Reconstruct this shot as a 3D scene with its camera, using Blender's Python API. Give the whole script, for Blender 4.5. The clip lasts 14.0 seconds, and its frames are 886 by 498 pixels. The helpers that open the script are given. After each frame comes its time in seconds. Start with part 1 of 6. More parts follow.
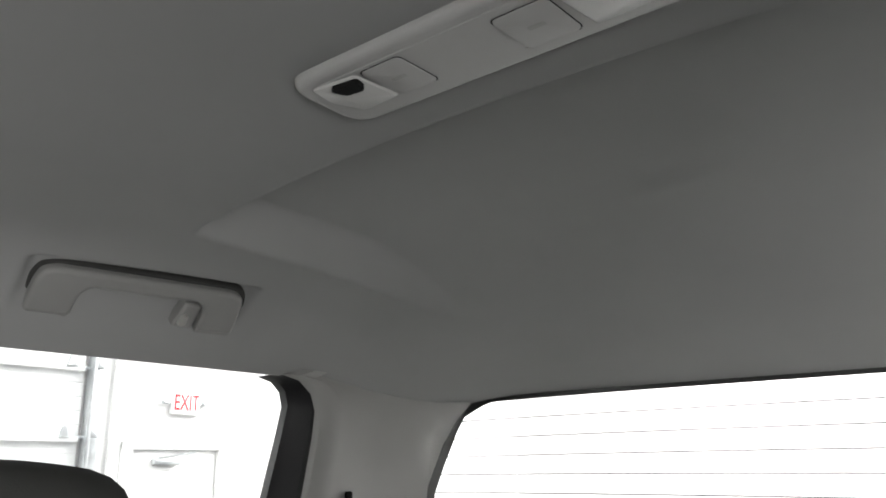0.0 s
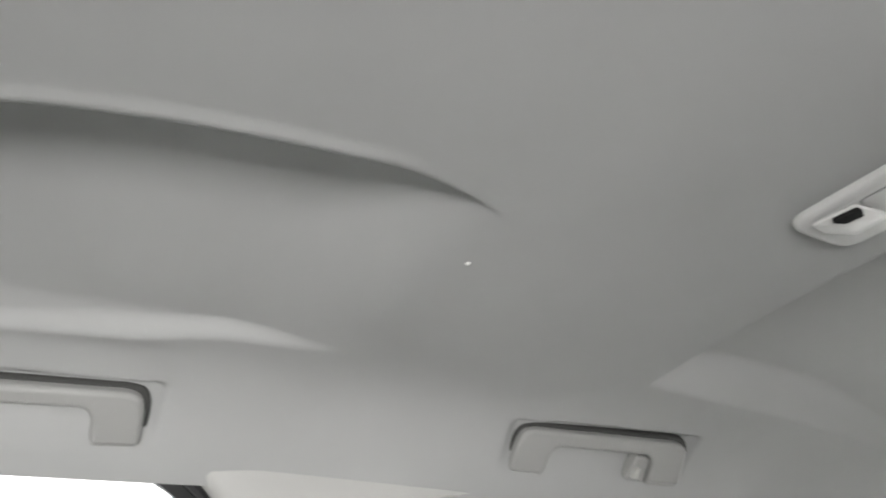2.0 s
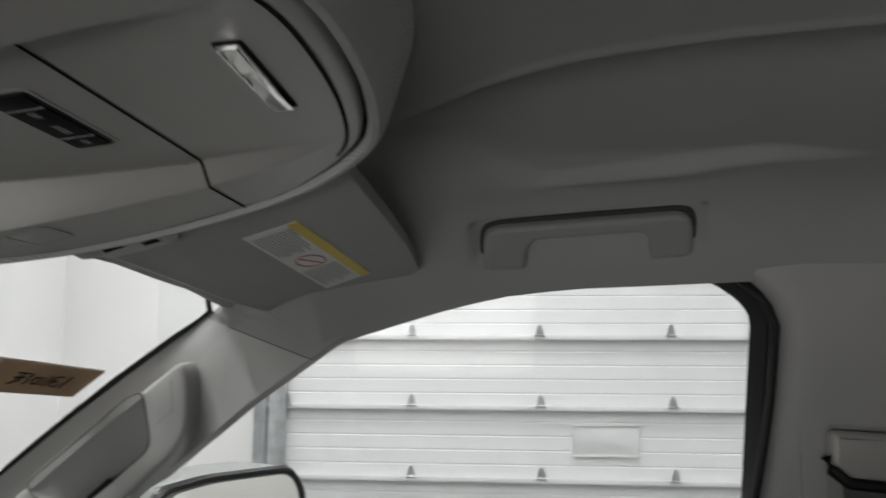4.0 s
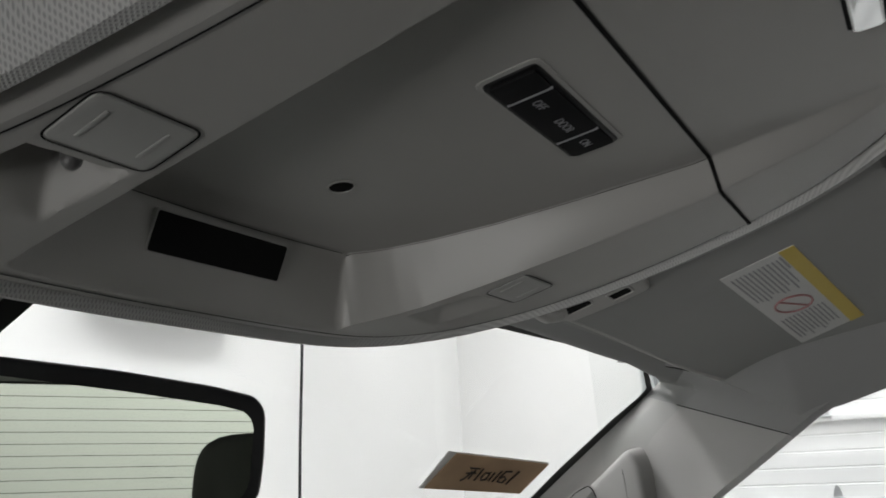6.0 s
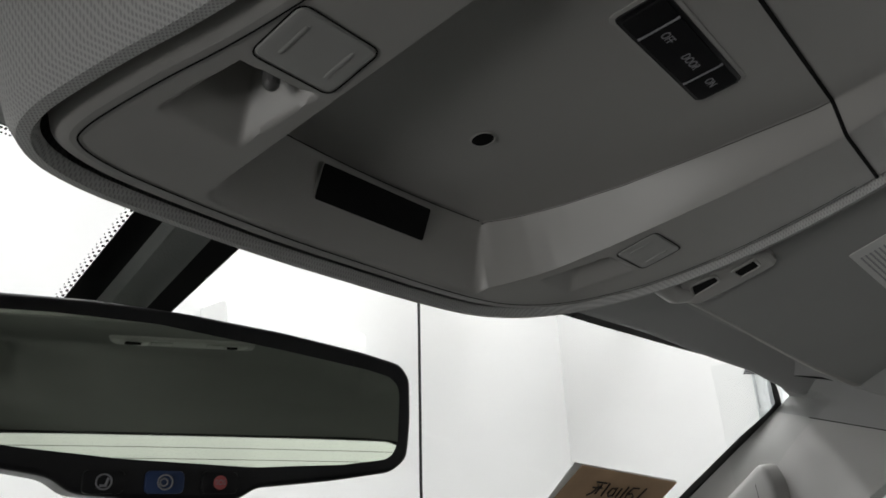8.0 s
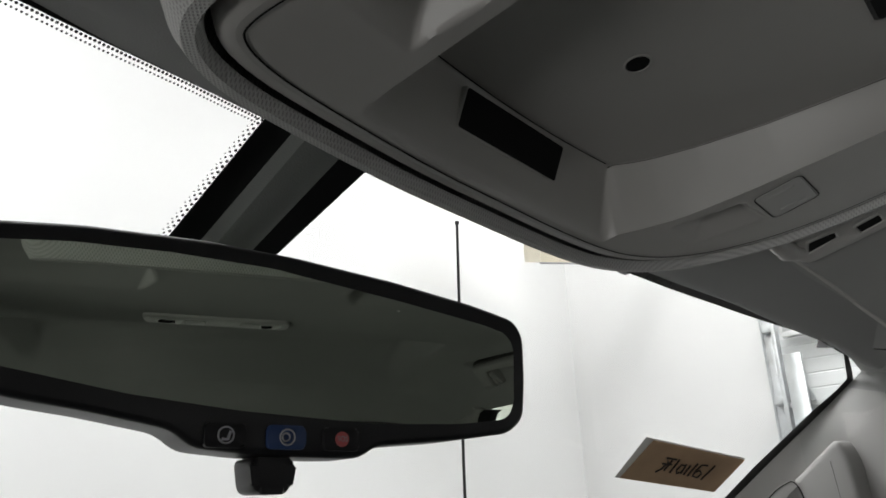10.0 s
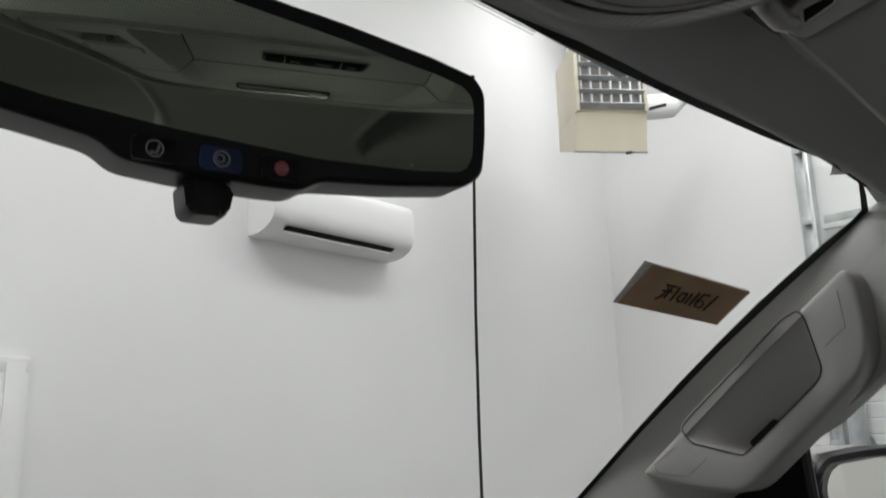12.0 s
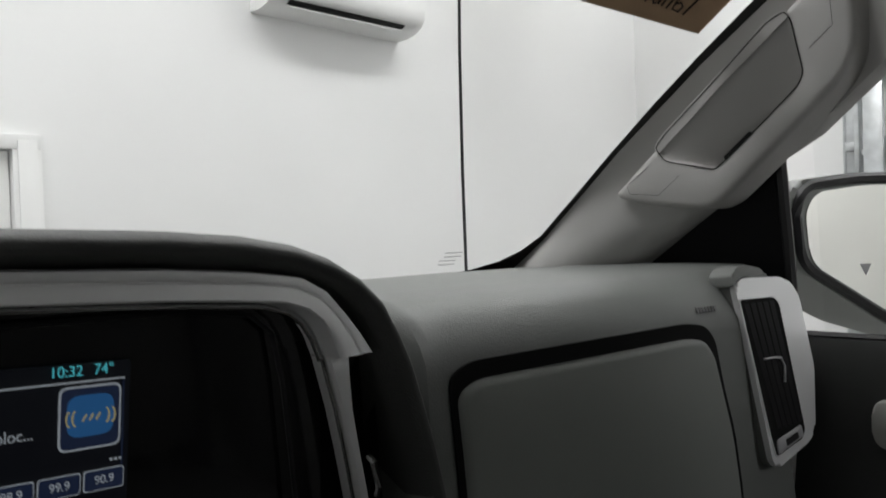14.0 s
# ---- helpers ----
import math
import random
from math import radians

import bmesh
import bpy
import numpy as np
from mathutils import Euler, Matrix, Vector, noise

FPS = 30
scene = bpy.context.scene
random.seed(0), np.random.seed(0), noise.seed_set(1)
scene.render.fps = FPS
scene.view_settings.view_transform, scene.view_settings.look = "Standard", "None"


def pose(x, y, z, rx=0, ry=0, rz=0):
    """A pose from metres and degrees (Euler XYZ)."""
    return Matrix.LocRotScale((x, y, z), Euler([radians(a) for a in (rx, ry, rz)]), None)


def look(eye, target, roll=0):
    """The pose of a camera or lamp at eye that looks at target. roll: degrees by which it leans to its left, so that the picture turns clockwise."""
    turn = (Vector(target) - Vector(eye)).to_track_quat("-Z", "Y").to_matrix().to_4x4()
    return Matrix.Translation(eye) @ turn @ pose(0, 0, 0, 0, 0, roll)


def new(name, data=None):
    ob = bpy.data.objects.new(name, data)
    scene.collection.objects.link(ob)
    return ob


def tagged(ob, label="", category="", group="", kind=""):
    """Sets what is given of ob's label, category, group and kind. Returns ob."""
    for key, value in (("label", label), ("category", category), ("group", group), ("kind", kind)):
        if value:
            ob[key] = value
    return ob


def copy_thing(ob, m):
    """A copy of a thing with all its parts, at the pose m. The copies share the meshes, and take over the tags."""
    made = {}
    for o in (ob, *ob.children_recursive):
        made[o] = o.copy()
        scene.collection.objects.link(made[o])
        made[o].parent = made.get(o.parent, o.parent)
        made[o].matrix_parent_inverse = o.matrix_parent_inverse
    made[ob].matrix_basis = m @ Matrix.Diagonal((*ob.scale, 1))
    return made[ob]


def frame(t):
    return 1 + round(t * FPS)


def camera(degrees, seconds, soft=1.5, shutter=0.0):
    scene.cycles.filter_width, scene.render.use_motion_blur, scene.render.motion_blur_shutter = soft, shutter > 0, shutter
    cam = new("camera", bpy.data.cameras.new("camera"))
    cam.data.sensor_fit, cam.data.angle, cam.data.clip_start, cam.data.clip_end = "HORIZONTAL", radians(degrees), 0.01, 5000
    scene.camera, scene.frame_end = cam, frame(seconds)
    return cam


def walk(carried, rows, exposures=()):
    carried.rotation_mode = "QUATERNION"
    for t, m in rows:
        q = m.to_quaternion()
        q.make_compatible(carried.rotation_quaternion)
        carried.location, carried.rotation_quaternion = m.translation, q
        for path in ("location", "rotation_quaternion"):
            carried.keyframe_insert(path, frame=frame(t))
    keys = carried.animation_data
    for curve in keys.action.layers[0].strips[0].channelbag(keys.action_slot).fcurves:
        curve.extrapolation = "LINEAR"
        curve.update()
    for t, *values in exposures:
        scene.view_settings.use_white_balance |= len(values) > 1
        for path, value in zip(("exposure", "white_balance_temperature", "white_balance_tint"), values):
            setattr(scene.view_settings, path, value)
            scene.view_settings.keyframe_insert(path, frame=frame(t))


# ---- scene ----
import functools

cam = camera(57.9, 14.0, soft=1.7, shutter=0.3)
# seconds, x, y, z, yaw, pitch, roll
PATH_ROWS = [
    (0.0, -0.313, -0.248, 1.549, -139.91, 15.14, 0.35),
    (0.5, -0.296, -0.210, 1.539, -139.21, 18.04, 0.35),
    (1.0, -0.296, -0.162, 1.527, -135.67, 23.79, -0.70),
    (1.5, -0.297, -0.096, 1.499, -126.60, 26.99, 0.21),
    (2.0, -0.290, -0.057, 1.475, -116.59, 28.23, -0.03),
    (2.5, -0.284, 0.003, 1.478, -109.29, 29.02, 0.09),
    (3.0, -0.302, 0.018, 1.486, -101.89, 19.06, 0.04),
    (3.3, -0.311, 0.032, 1.497, -98.22, 14.07, 0.09),
    (3.5, -0.331, 0.052, 1.543, -94.87, 9.74, -0.47),
    (3.8, -0.357, 0.065, 1.559, -88.58, 8.36, -0.87),
    (4.0, -0.385, 0.071, 1.570, -84.58, 8.01, -0.29),
    (4.2, -0.396, 0.082, 1.584, -80.42, 7.77, -0.31),
    (6.3, -0.274, 0.214, 1.536, -56.34, 16.67, 2.74),
    (6.5, -0.278, 0.215, 1.522, -55.49, 17.96, 2.91),
    (7.0, -0.285, 0.224, 1.503, -54.56, 19.35, 3.49),
    (7.5, -0.294, 0.222, 1.489, -52.38, 20.33, 3.16),
    (8.0, -0.304, 0.221, 1.484, -50.89, 20.65, 2.56),
    (8.5, -0.315, 0.240, 1.478, -50.56, 20.45, 2.64),
    (8.7, -0.317, 0.252, 1.474, -50.65, 20.51, 2.76),
    (10.8, -0.316, 0.313, 1.473, -50.61, 19.85, 1.98),
    (11.0, -0.301, 0.309, 1.464, -50.20, 19.93, 1.96),
    (11.5, -0.279, 0.324, 1.422, -49.26, 17.36, 1.75),
    (12.0, -0.253, 0.295, 1.389, -47.92, 13.25, 1.48),
    (12.5, -0.251, 0.279, 1.356, -46.83, 8.38, 1.43),
    (12.8, -0.246, 0.283, 1.372, -46.53, 5.75, 1.17),
    (13.0, -0.248, 0.280, 1.369, -46.32, 3.98, 1.62),
    (13.5, -0.218, 0.271, 1.339, -46.11, 1.13, 1.76),
    (14.0, -0.171, 0.272, 1.292, -46.00, -1.05, 1.83),
]
EXPOSURES = [(0, 2.85), (0.6, 3.25), (1.0, 3.70), (1.5, 3.95), (2.4, 4.02), (3.0, 3.5), (3.3, 2.40), (3.6, 1.55), (4.0, 1.45), (4.2, 1.42), (6.5, 1.65), (7.5, 1.50), (8.5, 1.44), (11.0, 1.35), (12.0, 0.85), (12.8, 0.77), (13.5, 1.00), (14.0, 1.25)]
walk(cam, [(t, pose(x, y, z, 90 + p, r, w)) for t, x, y, z, w, p, r in PATH_ROWS], EXPOSURES)

# ---- light ----
world = bpy.data.worlds.new("shop_air")
world.use_nodes = True
world.node_tree.nodes["Background"].inputs[0].default_value = (0.9, 0.95, 1.0, 1)
world.node_tree.nodes["Background"].inputs[1].default_value = 0.05
scene.world = world


def strip_lamp(x, y, z, sx, sy, watts):
    data = bpy.data.lights.new("shop_light", "AREA")
    data.shape, data.size, data.size_y, data.energy = "RECTANGLE", sx, sy, watts
    data.color = (1.0, 1.0, 1.0)
    ob = new("shop_light", data)
    ob.matrix_world = pose(x, y, z)
    return tagged(ob, "long white shop ceiling light, unseen and assumed", "light", kind="structure")


# rows of ceiling strips: behind the truck, over its nose, by the front wall and along the sectional door
# all unseen; the rear, front-wall and door strips are added to brighten walls
strip_lamp(2.5, -7.6, 4.9, 1.2, 2.6, 87)
strip_lamp(-1.2, -7.6, 4.9, 0.8, 2.6, 52)
strip_lamp(1.4, 1.5, 4.9, 5.8, 0.6, 48)
strip_lamp(-0.8, 2.7, 4.9, 1.5, 0.5, 30)
strip_lamp(4.5, 0.7, 4.9, 0.6, 5.4, 42)

# unseen fill lamp added low beside the driver's door to shape the cab's shading
fill_data = bpy.data.lights.new("window_daylight", "AREA")
fill_data.shape, fill_data.size, fill_data.size_y, fill_data.energy = "RECTANGLE", 1.2, 0.6, 6.6
fill_data.color = (1.0, 0.99, 0.97)
fill_lamp = new("window_daylight", fill_data)
fill_lamp.matrix_world = look((-2.12, 0.60, 1.0), (0.0, 0.60, 1.0))
tagged(fill_lamp, "added unseen fill lamp beside the driver door", "light", kind="structure")


# ---- materials ----
def node_mat(name):
    m = bpy.data.materials.new(name)
    m.use_nodes = True
    nt = m.node_tree
    return m, nt, nt.nodes["Principled BSDF"]


def surface(name, color, rough=0.6, metal=0.0, grain=0.0, grain_scale=400.0, stain=0.08, stain_scale=6.0, coat=0.0, spec=0.5, vor=False, rand=0.0):
    """A painted, moulded or woven surface: base colour with soft stains, fine grain in bump."""
    m, nt, b = node_mat(name)
    b.inputs["Roughness"].default_value = rough
    b.inputs["Metallic"].default_value = metal
    b.inputs["Specular IOR Level"].default_value = spec
    b.inputs["Coat Weight"].default_value = coat
    b.inputs["Coat Roughness"].default_value = 0.05
    co = nt.nodes.new("ShaderNodeTexCoord")
    n1 = nt.nodes.new("ShaderNodeTexNoise")
    n1.inputs["Scale"].default_value = stain_scale
    n1.inputs["Detail"].default_value = 5
    nt.links.new(co.outputs["Object"], n1.inputs["Vector"])
    ramp = nt.nodes.new("ShaderNodeMapRange")
    ramp.inputs["From Min"].default_value, ramp.inputs["From Max"].default_value = 0.3, 0.7
    ramp.inputs["To Min"].default_value, ramp.inputs["To Max"].default_value = 1 - stain, 1 + stain
    nt.links.new(n1.outputs["Fac"], ramp.inputs["Value"])
    mul = nt.nodes.new("ShaderNodeVectorMath")
    mul.operation = "SCALE"
    mul.inputs[0].default_value = color[:3]
    if rand:
        info = nt.nodes.new("ShaderNodeObjectInfo")
        rr = nt.nodes.new("ShaderNodeMapRange")
        rr.inputs["To Min"].default_value, rr.inputs["To Max"].default_value = 1 - rand, 1 + rand
        nt.links.new(info.outputs["Random"], rr.inputs["Value"])
        mm = nt.nodes.new("ShaderNodeMath")
        mm.operation = "MULTIPLY"
        nt.links.new(rr.outputs["Result"], mm.inputs[0])
        nt.links.new(ramp.outputs["Result"], mm.inputs[1])
        nt.links.new(mm.outputs[0], mul.inputs["Scale"])
    else:
        nt.links.new(ramp.outputs["Result"], mul.inputs["Scale"])
    nt.links.new(mul.outputs["Vector"], b.inputs["Base Color"])
    rr2 = nt.nodes.new("ShaderNodeMapRange")
    rr2.inputs["To Min"].default_value, rr2.inputs["To Max"].default_value = max(0.02, rough - 0.07), min(1, rough + 0.07)
    nt.links.new(n1.outputs["Fac"], rr2.inputs["Value"])
    nt.links.new(rr2.outputs["Result"], b.inputs["Roughness"])
    if grain:
        if vor:
            n2 = nt.nodes.new("ShaderNodeTexVoronoi")
            n2.inputs["Randomness"].default_value = 0.15
            out = n2.outputs["Distance"]
        else:
            n2 = nt.nodes.new("ShaderNodeTexNoise")
            n2.inputs["Detail"].default_value = 2
            out = n2.outputs["Fac"]
        n2.inputs["Scale"].default_value = grain_scale
        nt.links.new(co.outputs["Object"], n2.inputs["Vector"])
        bump = nt.nodes.new("ShaderNodeBump")
        bump.inputs["Strength"].default_value = grain
        bump.inputs["Distance"].default_value = 0.001
        nt.links.new(out, bump.inputs["Height"])
        nt.links.new(bump.outputs["Normal"], b.inputs["Normal"])
    return m


def knit(name, color, cell, depth, dot=0.25):
    """Knitted lining with a regular grid of tiny holes."""
    m = surface(name, color, 0.95, stain=0.05, stain_scale=4, spec=0.2)
    nt = m.node_tree
    b = nt.nodes["Principled BSDF"]
    co = nt.nodes.new("ShaderNodeTexCoord")
    v = nt.nodes.new("ShaderNodeTexVoronoi")
    v.inputs["Randomness"].default_value = 0.0
    v.inputs["Scale"].default_value = 1 / cell
    rot = nt.nodes.new("ShaderNodeMapping")
    rot.inputs["Rotation"].default_value = (0, 0, radians(45))
    nt.links.new(co.outputs["Object"], rot.inputs["Vector"])
    flat = nt.nodes.new("ShaderNodeVectorMath")
    flat.operation = "MULTIPLY"
    flat.inputs[1].default_value = (1, 1, 0)
    nt.links.new(rot.outputs["Vector"], flat.inputs[0])
    nt.links.new(flat.outputs["Vector"], v.inputs["Vector"])
    mr = nt.nodes.new("ShaderNodeMapRange")
    mr.inputs["From Min"].default_value, mr.inputs["From Max"].default_value = 0.2, 0.42
    mr.inputs["To Min"].default_value, mr.inputs["To Max"].default_value = 1 - dot, 1.0
    nt.links.new(v.outputs["Distance"], mr.inputs["Value"])
    old = b.inputs["Base Color"].links[0].from_socket
    mix = nt.nodes.new("ShaderNodeVectorMath")
    mix.operation = "SCALE"
    nt.links.new(old, mix.inputs[0])
    nt.links.new(mr.outputs["Result"], mix.inputs["Scale"])
    nt.links.new(mix.outputs["Vector"], b.inputs["Base Color"])
    bump = nt.nodes.new("ShaderNodeBump")
    bump.inputs["Strength"].default_value = depth
    bump.inputs["Distance"].default_value = 0.0006
    nt.links.new(mr.outputs["Result"], bump.inputs["Height"])
    nt.links.new(bump.outputs["Normal"], b.inputs["Normal"])
    return m


def clear_glass(name, tint, gloss):
    m = bpy.data.materials.new(name)
    m.use_nodes = True
    nt = m.node_tree
    nt.nodes.clear()
    out = nt.nodes.new("ShaderNodeOutputMaterial")
    tr = nt.nodes.new("ShaderNodeBsdfTransparent")
    tr.inputs[0].default_value = (*tint, 1)
    gl = nt.nodes.new("ShaderNodeBsdfGlossy")
    gl.inputs["Roughness"].default_value = 0.02
    fr = nt.nodes.new("ShaderNodeFresnel")
    fr.inputs["IOR"].default_value = 1.45
    sc = nt.nodes.new("ShaderNodeMath")
    sc.operation = "MULTIPLY"
    sc.inputs[1].default_value = gloss
    nt.links.new(fr.outputs[0], sc.inputs[0])
    mix = nt.nodes.new("ShaderNodeMixShader")
    nt.links.new(sc.outputs[0], mix.inputs[0])
    nt.links.new(tr.outputs[0], mix.inputs[1])
    nt.links.new(gl.outputs[0], mix.inputs[2])
    nt.links.new(mix.outputs[0], out.inputs[0])
    return m


def glow(name, color, strength):
    m, nt, b = node_mat(name)
    b.inputs["Base Color"].default_value = (*[c * 0.2 for c in color], 1)
    b.inputs["Emission Color"].default_value = (*color, 1)
    b.inputs["Emission Strength"].default_value = strength
    return m


LINING = surface("headliner_cloth", (0.33, 0.331, 0.326), 0.95, grain=0.25, grain_scale=900, stain=0.04, stain_scale=3, spec=0.2)
LINING_KNIT = knit("headliner_knit", (0.50, 0.50, 0.49), 0.0014, 0.9, 0.3)
TRIM = surface("grey_trim_plastic", (0.39, 0.386, 0.373), 0.55, grain=0.35, grain_scale=1400, stain=0.03, stain_scale=8)
TRIM_SMOOTH = surface("satin_grey_plastic", (0.40, 0.393, 0.375), 0.36, grain=0.12, grain_scale=1800, stain=0.03)
DOME_TRIM = surface("pale_grey_lamp_plastic", (0.45, 0.447, 0.44), 0.45, grain=0.1, grain_scale=1800, stain=0.03)
DOME_LENS = surface("milky_lamp_lens", (0.60, 0.595, 0.58), 0.3, stain=0.03)
BUTTON_LENS = surface("push_lens_plastic", (0.40, 0.40, 0.385), 0.35, stain=0.03)
BUTTON = surface("button_grey_plastic", (0.33, 0.33, 0.31), 0.5, stain=0.03)
# trim grey darkened for the roof handles, whose faces catch too much light
HANDLE = surface("grey_handle_plastic", (0.285, 0.283, 0.275), 0.55, grain=0.35, grain_scale=1400, stain=0.03, stain_scale=8)
# dark colour that draws the gap shade round the roof handles
GAP_SHADE = surface("handle_gap_shade", (0.055, 0.055, 0.053), 0.95, spec=0.1)
BULB = surface("dark_bulb_plastic", (0.10, 0.10, 0.098), 0.35, stain=0.03)
GAP = surface("dark_gap", (0.012, 0.012, 0.012), 0.9, spec=0.1)
BLACK = surface("black_plastic", (0.008, 0.008, 0.009), 0.42, stain=0.1, spec=0.35)
MATT_BLACK = surface("matt_black_rubber", (0.008, 0.008, 0.009), 0.8, spec=0.2)
BLACK_GLOSS = surface("black_gloss", (0.008, 0.008, 0.009), 0.12, stain=0.1, coat=0.6)
RUBBER = surface("black_rubber", (0.011, 0.011, 0.012), 0.55, spec=0.35, grain=0.2, grain_scale=300)
DASH = surface("dark_dash_vinyl", (0.15, 0.157, 0.15), 0.5, grain=0.6, grain_scale=700, stain=0.06, stain_scale=5)
DASH_LOWER = surface("dark_lower_dash_plastic", (0.20, 0.21, 0.20), 0.45, grain=0.4, grain_scale=900, stain=0.06)
BROW_VINYL = surface("dark_brow_lip_vinyl", (0.062, 0.064, 0.062), 0.48, grain=0.6, grain_scale=700, stain=0.06, stain_scale=5)
DOOR_DARK = surface("black_door_vinyl", (0.018, 0.019, 0.018), 0.5, grain=0.5, grain_scale=700, stain=0.08)
SILVER = surface("silver_painted_trim", (0.87, 0.875, 0.88), 0.42, metal=0.35, stain=0.03, coat=0.4)
CHROME = surface("chrome", (0.8, 0.8, 0.8), 0.08, metal=1.0, stain=0.02)
MIRROR = surface("mirror_silvering", (0.60, 0.65, 0.56), 0.02, metal=1.0, stain=0.0)
MIRROR.node_tree.nodes["Map Range.001"].inputs["To Min"].default_value = 0.01
MIRROR.node_tree.nodes["Map Range.001"].inputs["To Max"].default_value = 0.01
MIRROR_CLEAR = surface("outer_mirror_silvering", (0.8, 0.8, 0.76), 0.02, metal=1.0, stain=0.0)
MIRROR_CLEAR.node_tree.nodes["Map Range.001"].inputs["To Min"].default_value = 0.01
MIRROR_CLEAR.node_tree.nodes["Map Range.001"].inputs["To Max"].default_value = 0.01
SEAT = surface("dark_seat_cloth", (0.055, 0.056, 0.053), 0.9, grain=0.5, grain_scale=900, stain=0.12)
BELT = surface("grey_belt_webbing", (0.10, 0.10, 0.095), 0.8, grain=0.6, grain_scale=500)
GLASS = clear_glass("window_glass", (0.95, 0.96, 0.955), 0.5)
GLASS_DARK = clear_glass("tinted_rear_glass", (0.95, 0.955, 0.94), 0.5)
FRIT = surface("black_ceramic_frit", (0.006, 0.006, 0.006), 0.3)
WIRE = surface("heating_wire", (0.02, 0.016, 0.012), 0.6)
PAPER = surface("white_paper", (0.78, 0.78, 0.76), 0.8, stain=0.03)
CARDBOARD = surface("brown_cardboard", (0.46, 0.31, 0.19), 0.85, grain=0.3, grain_scale=250, stain=0.12, stain_scale=18)
INK = surface("dark_marker_ink", (0.035, 0.022, 0.015), 0.6)
LABEL_WHITE = surface("label_white", (0.66, 0.66, 0.64), 0.5, stain=0.03)
LABEL_YELLOW = surface("label_yellow", (0.62, 0.46, 0.06), 0.5, stain=0.05)
LABEL_GREY = surface("label_print_grey", (0.33, 0.33, 0.34), 0.6)
LABEL_RED = surface("label_print_red", (0.45, 0.22, 0.22), 0.6)
PRINT = surface("pale_button_print", (0.30, 0.30, 0.32), 0.5)
WALL = surface("white_shop_wall", (0.80, 0.80, 0.795), 0.6, grain=0.04, grain_scale=60, stain=0.025, stain_scale=1.2, spec=0.3)
# grey given to the unseen west wall to cut light from the left
DIM_WALL = surface("dim_side_wall", (0.16, 0.16, 0.16), 0.7, grain=0.05, grain_scale=60, stain=0.1, stain_scale=1.2)
SHOP_TRIM = surface("white_door_paint", (0.76, 0.76, 0.75), 0.4, stain=0.03, stain_scale=3)
CONCRETE = surface("sealed_concrete", (0.16, 0.16, 0.155), 0.35, grain=0.3, grain_scale=60, stain=0.2, stain_scale=2)
GALV = surface("galvanised_steel", (0.55, 0.57, 0.58), 0.35, metal=0.8, stain=0.15, stain_scale=12)
PANEL = surface("white_sectional_door_paint", (0.78, 0.79, 0.79), 0.45, grain=0.3, grain_scale=120, stain=0.03, rand=0.02)
PANEL_EDGE = surface("white_strut_paint", (0.7, 0.71, 0.71), 0.4, stain=0.04)
AC_WHITE = surface("white_air_conditioner_plastic", (0.83, 0.83, 0.82), 0.35, stain=0.02)
HEATER = surface("cream_heater_paint", (0.72, 0.66, 0.52), 0.4, stain=0.05)
HEATER_IN = surface("dark_heater_coil", (0.16, 0.15, 0.14), 0.5, metal=0.4, stain=0.2, stain_scale=30)
SIGN_RED = glow("exit_sign_red", (0.9, 0.03, 0.05), 0.150)
BODY = surface("white_truck_paint", (0.75, 0.75, 0.74), 0.25, coat=0.8, stain=0.02)
SCREEN_BLUE = glow("screen_blue", (0.03, 0.16, 0.42), 0.125)
SCREEN_CYAN = glow("screen_cyan", (0.1, 0.65, 0.75), 0.175)
SCREEN_PALE = glow("screen_pale", (0.45, 0.5, 0.55), 0.150)
SCREEN_NAVY = glow("screen_navy", (0.02, 0.035, 0.09), 0.100)
SCREEN_DARK = glow("screen_dark", (0.003, 0.004, 0.008), 0.100)
SCREEN_GOLD = glow("screen_gold", (0.5, 0.42, 0.2), 0.150)
BTN_BLUE = surface("blue_button", (0.02, 0.045, 0.13), 0.4)
BTN_RED = surface("red_button", (0.5, 0.10, 0.10), 0.5)


# ---- building helpers ----
def mesh_of(bm, name, material, smooth=True, angle=35):
    bmesh.ops.recalc_face_normals(bm, faces=bm.faces)
    me = bpy.data.meshes.new(name)
    bm.to_mesh(me)
    bm.free()
    me.materials.append(material)
    if smooth:
        me.shade_smooth()
        me.set_sharp_from_angle(angle=radians(angle))
    return me


def part(name, bm, material, parent=None, label="", smooth=True, angle=35):
    ob = new(name, mesh_of(bm, name, material, smooth, angle))
    if parent is not None:
        ob.parent = parent
        ob.matrix_parent_inverse = parent.matrix_world.inverted()
    if label:
        ob["label"] = label
    return ob


def face_cab(ob):
    """Turns the faces of a pane towards the middle of the cab."""
    bm = bmesh.new()
    bm.from_mesh(ob.data)
    mid = Vector((0, -0.2, 1.3))
    bmesh.ops.reverse_faces(bm, faces=[f for f in bm.faces if f.normal.dot(mid - f.calc_center_median()) < 0])
    bm.to_mesh(ob.data)
    bm.free()
    ob.visible_shadow = False
    return ob


def thing(name, at, label, category, group="", kind=""):
    ob = new(name)
    ob.empty_display_size = 0.05
    ob.location = at
    ob.matrix_world = Matrix.Translation(at)
    return tagged(ob, label, category, group, kind)


def axes(o, u, v):
    """A frame at o with x along u and y near v."""
    u = Vector(u).normalized()
    w = u.cross(Vector(v)).normalized()
    v = w.cross(u)
    return Matrix(((u.x, v.x, w.x, o[0]), (u.y, v.y, w.y, o[1]), (u.z, v.z, w.z, o[2]), (0, 0, 0, 1)))


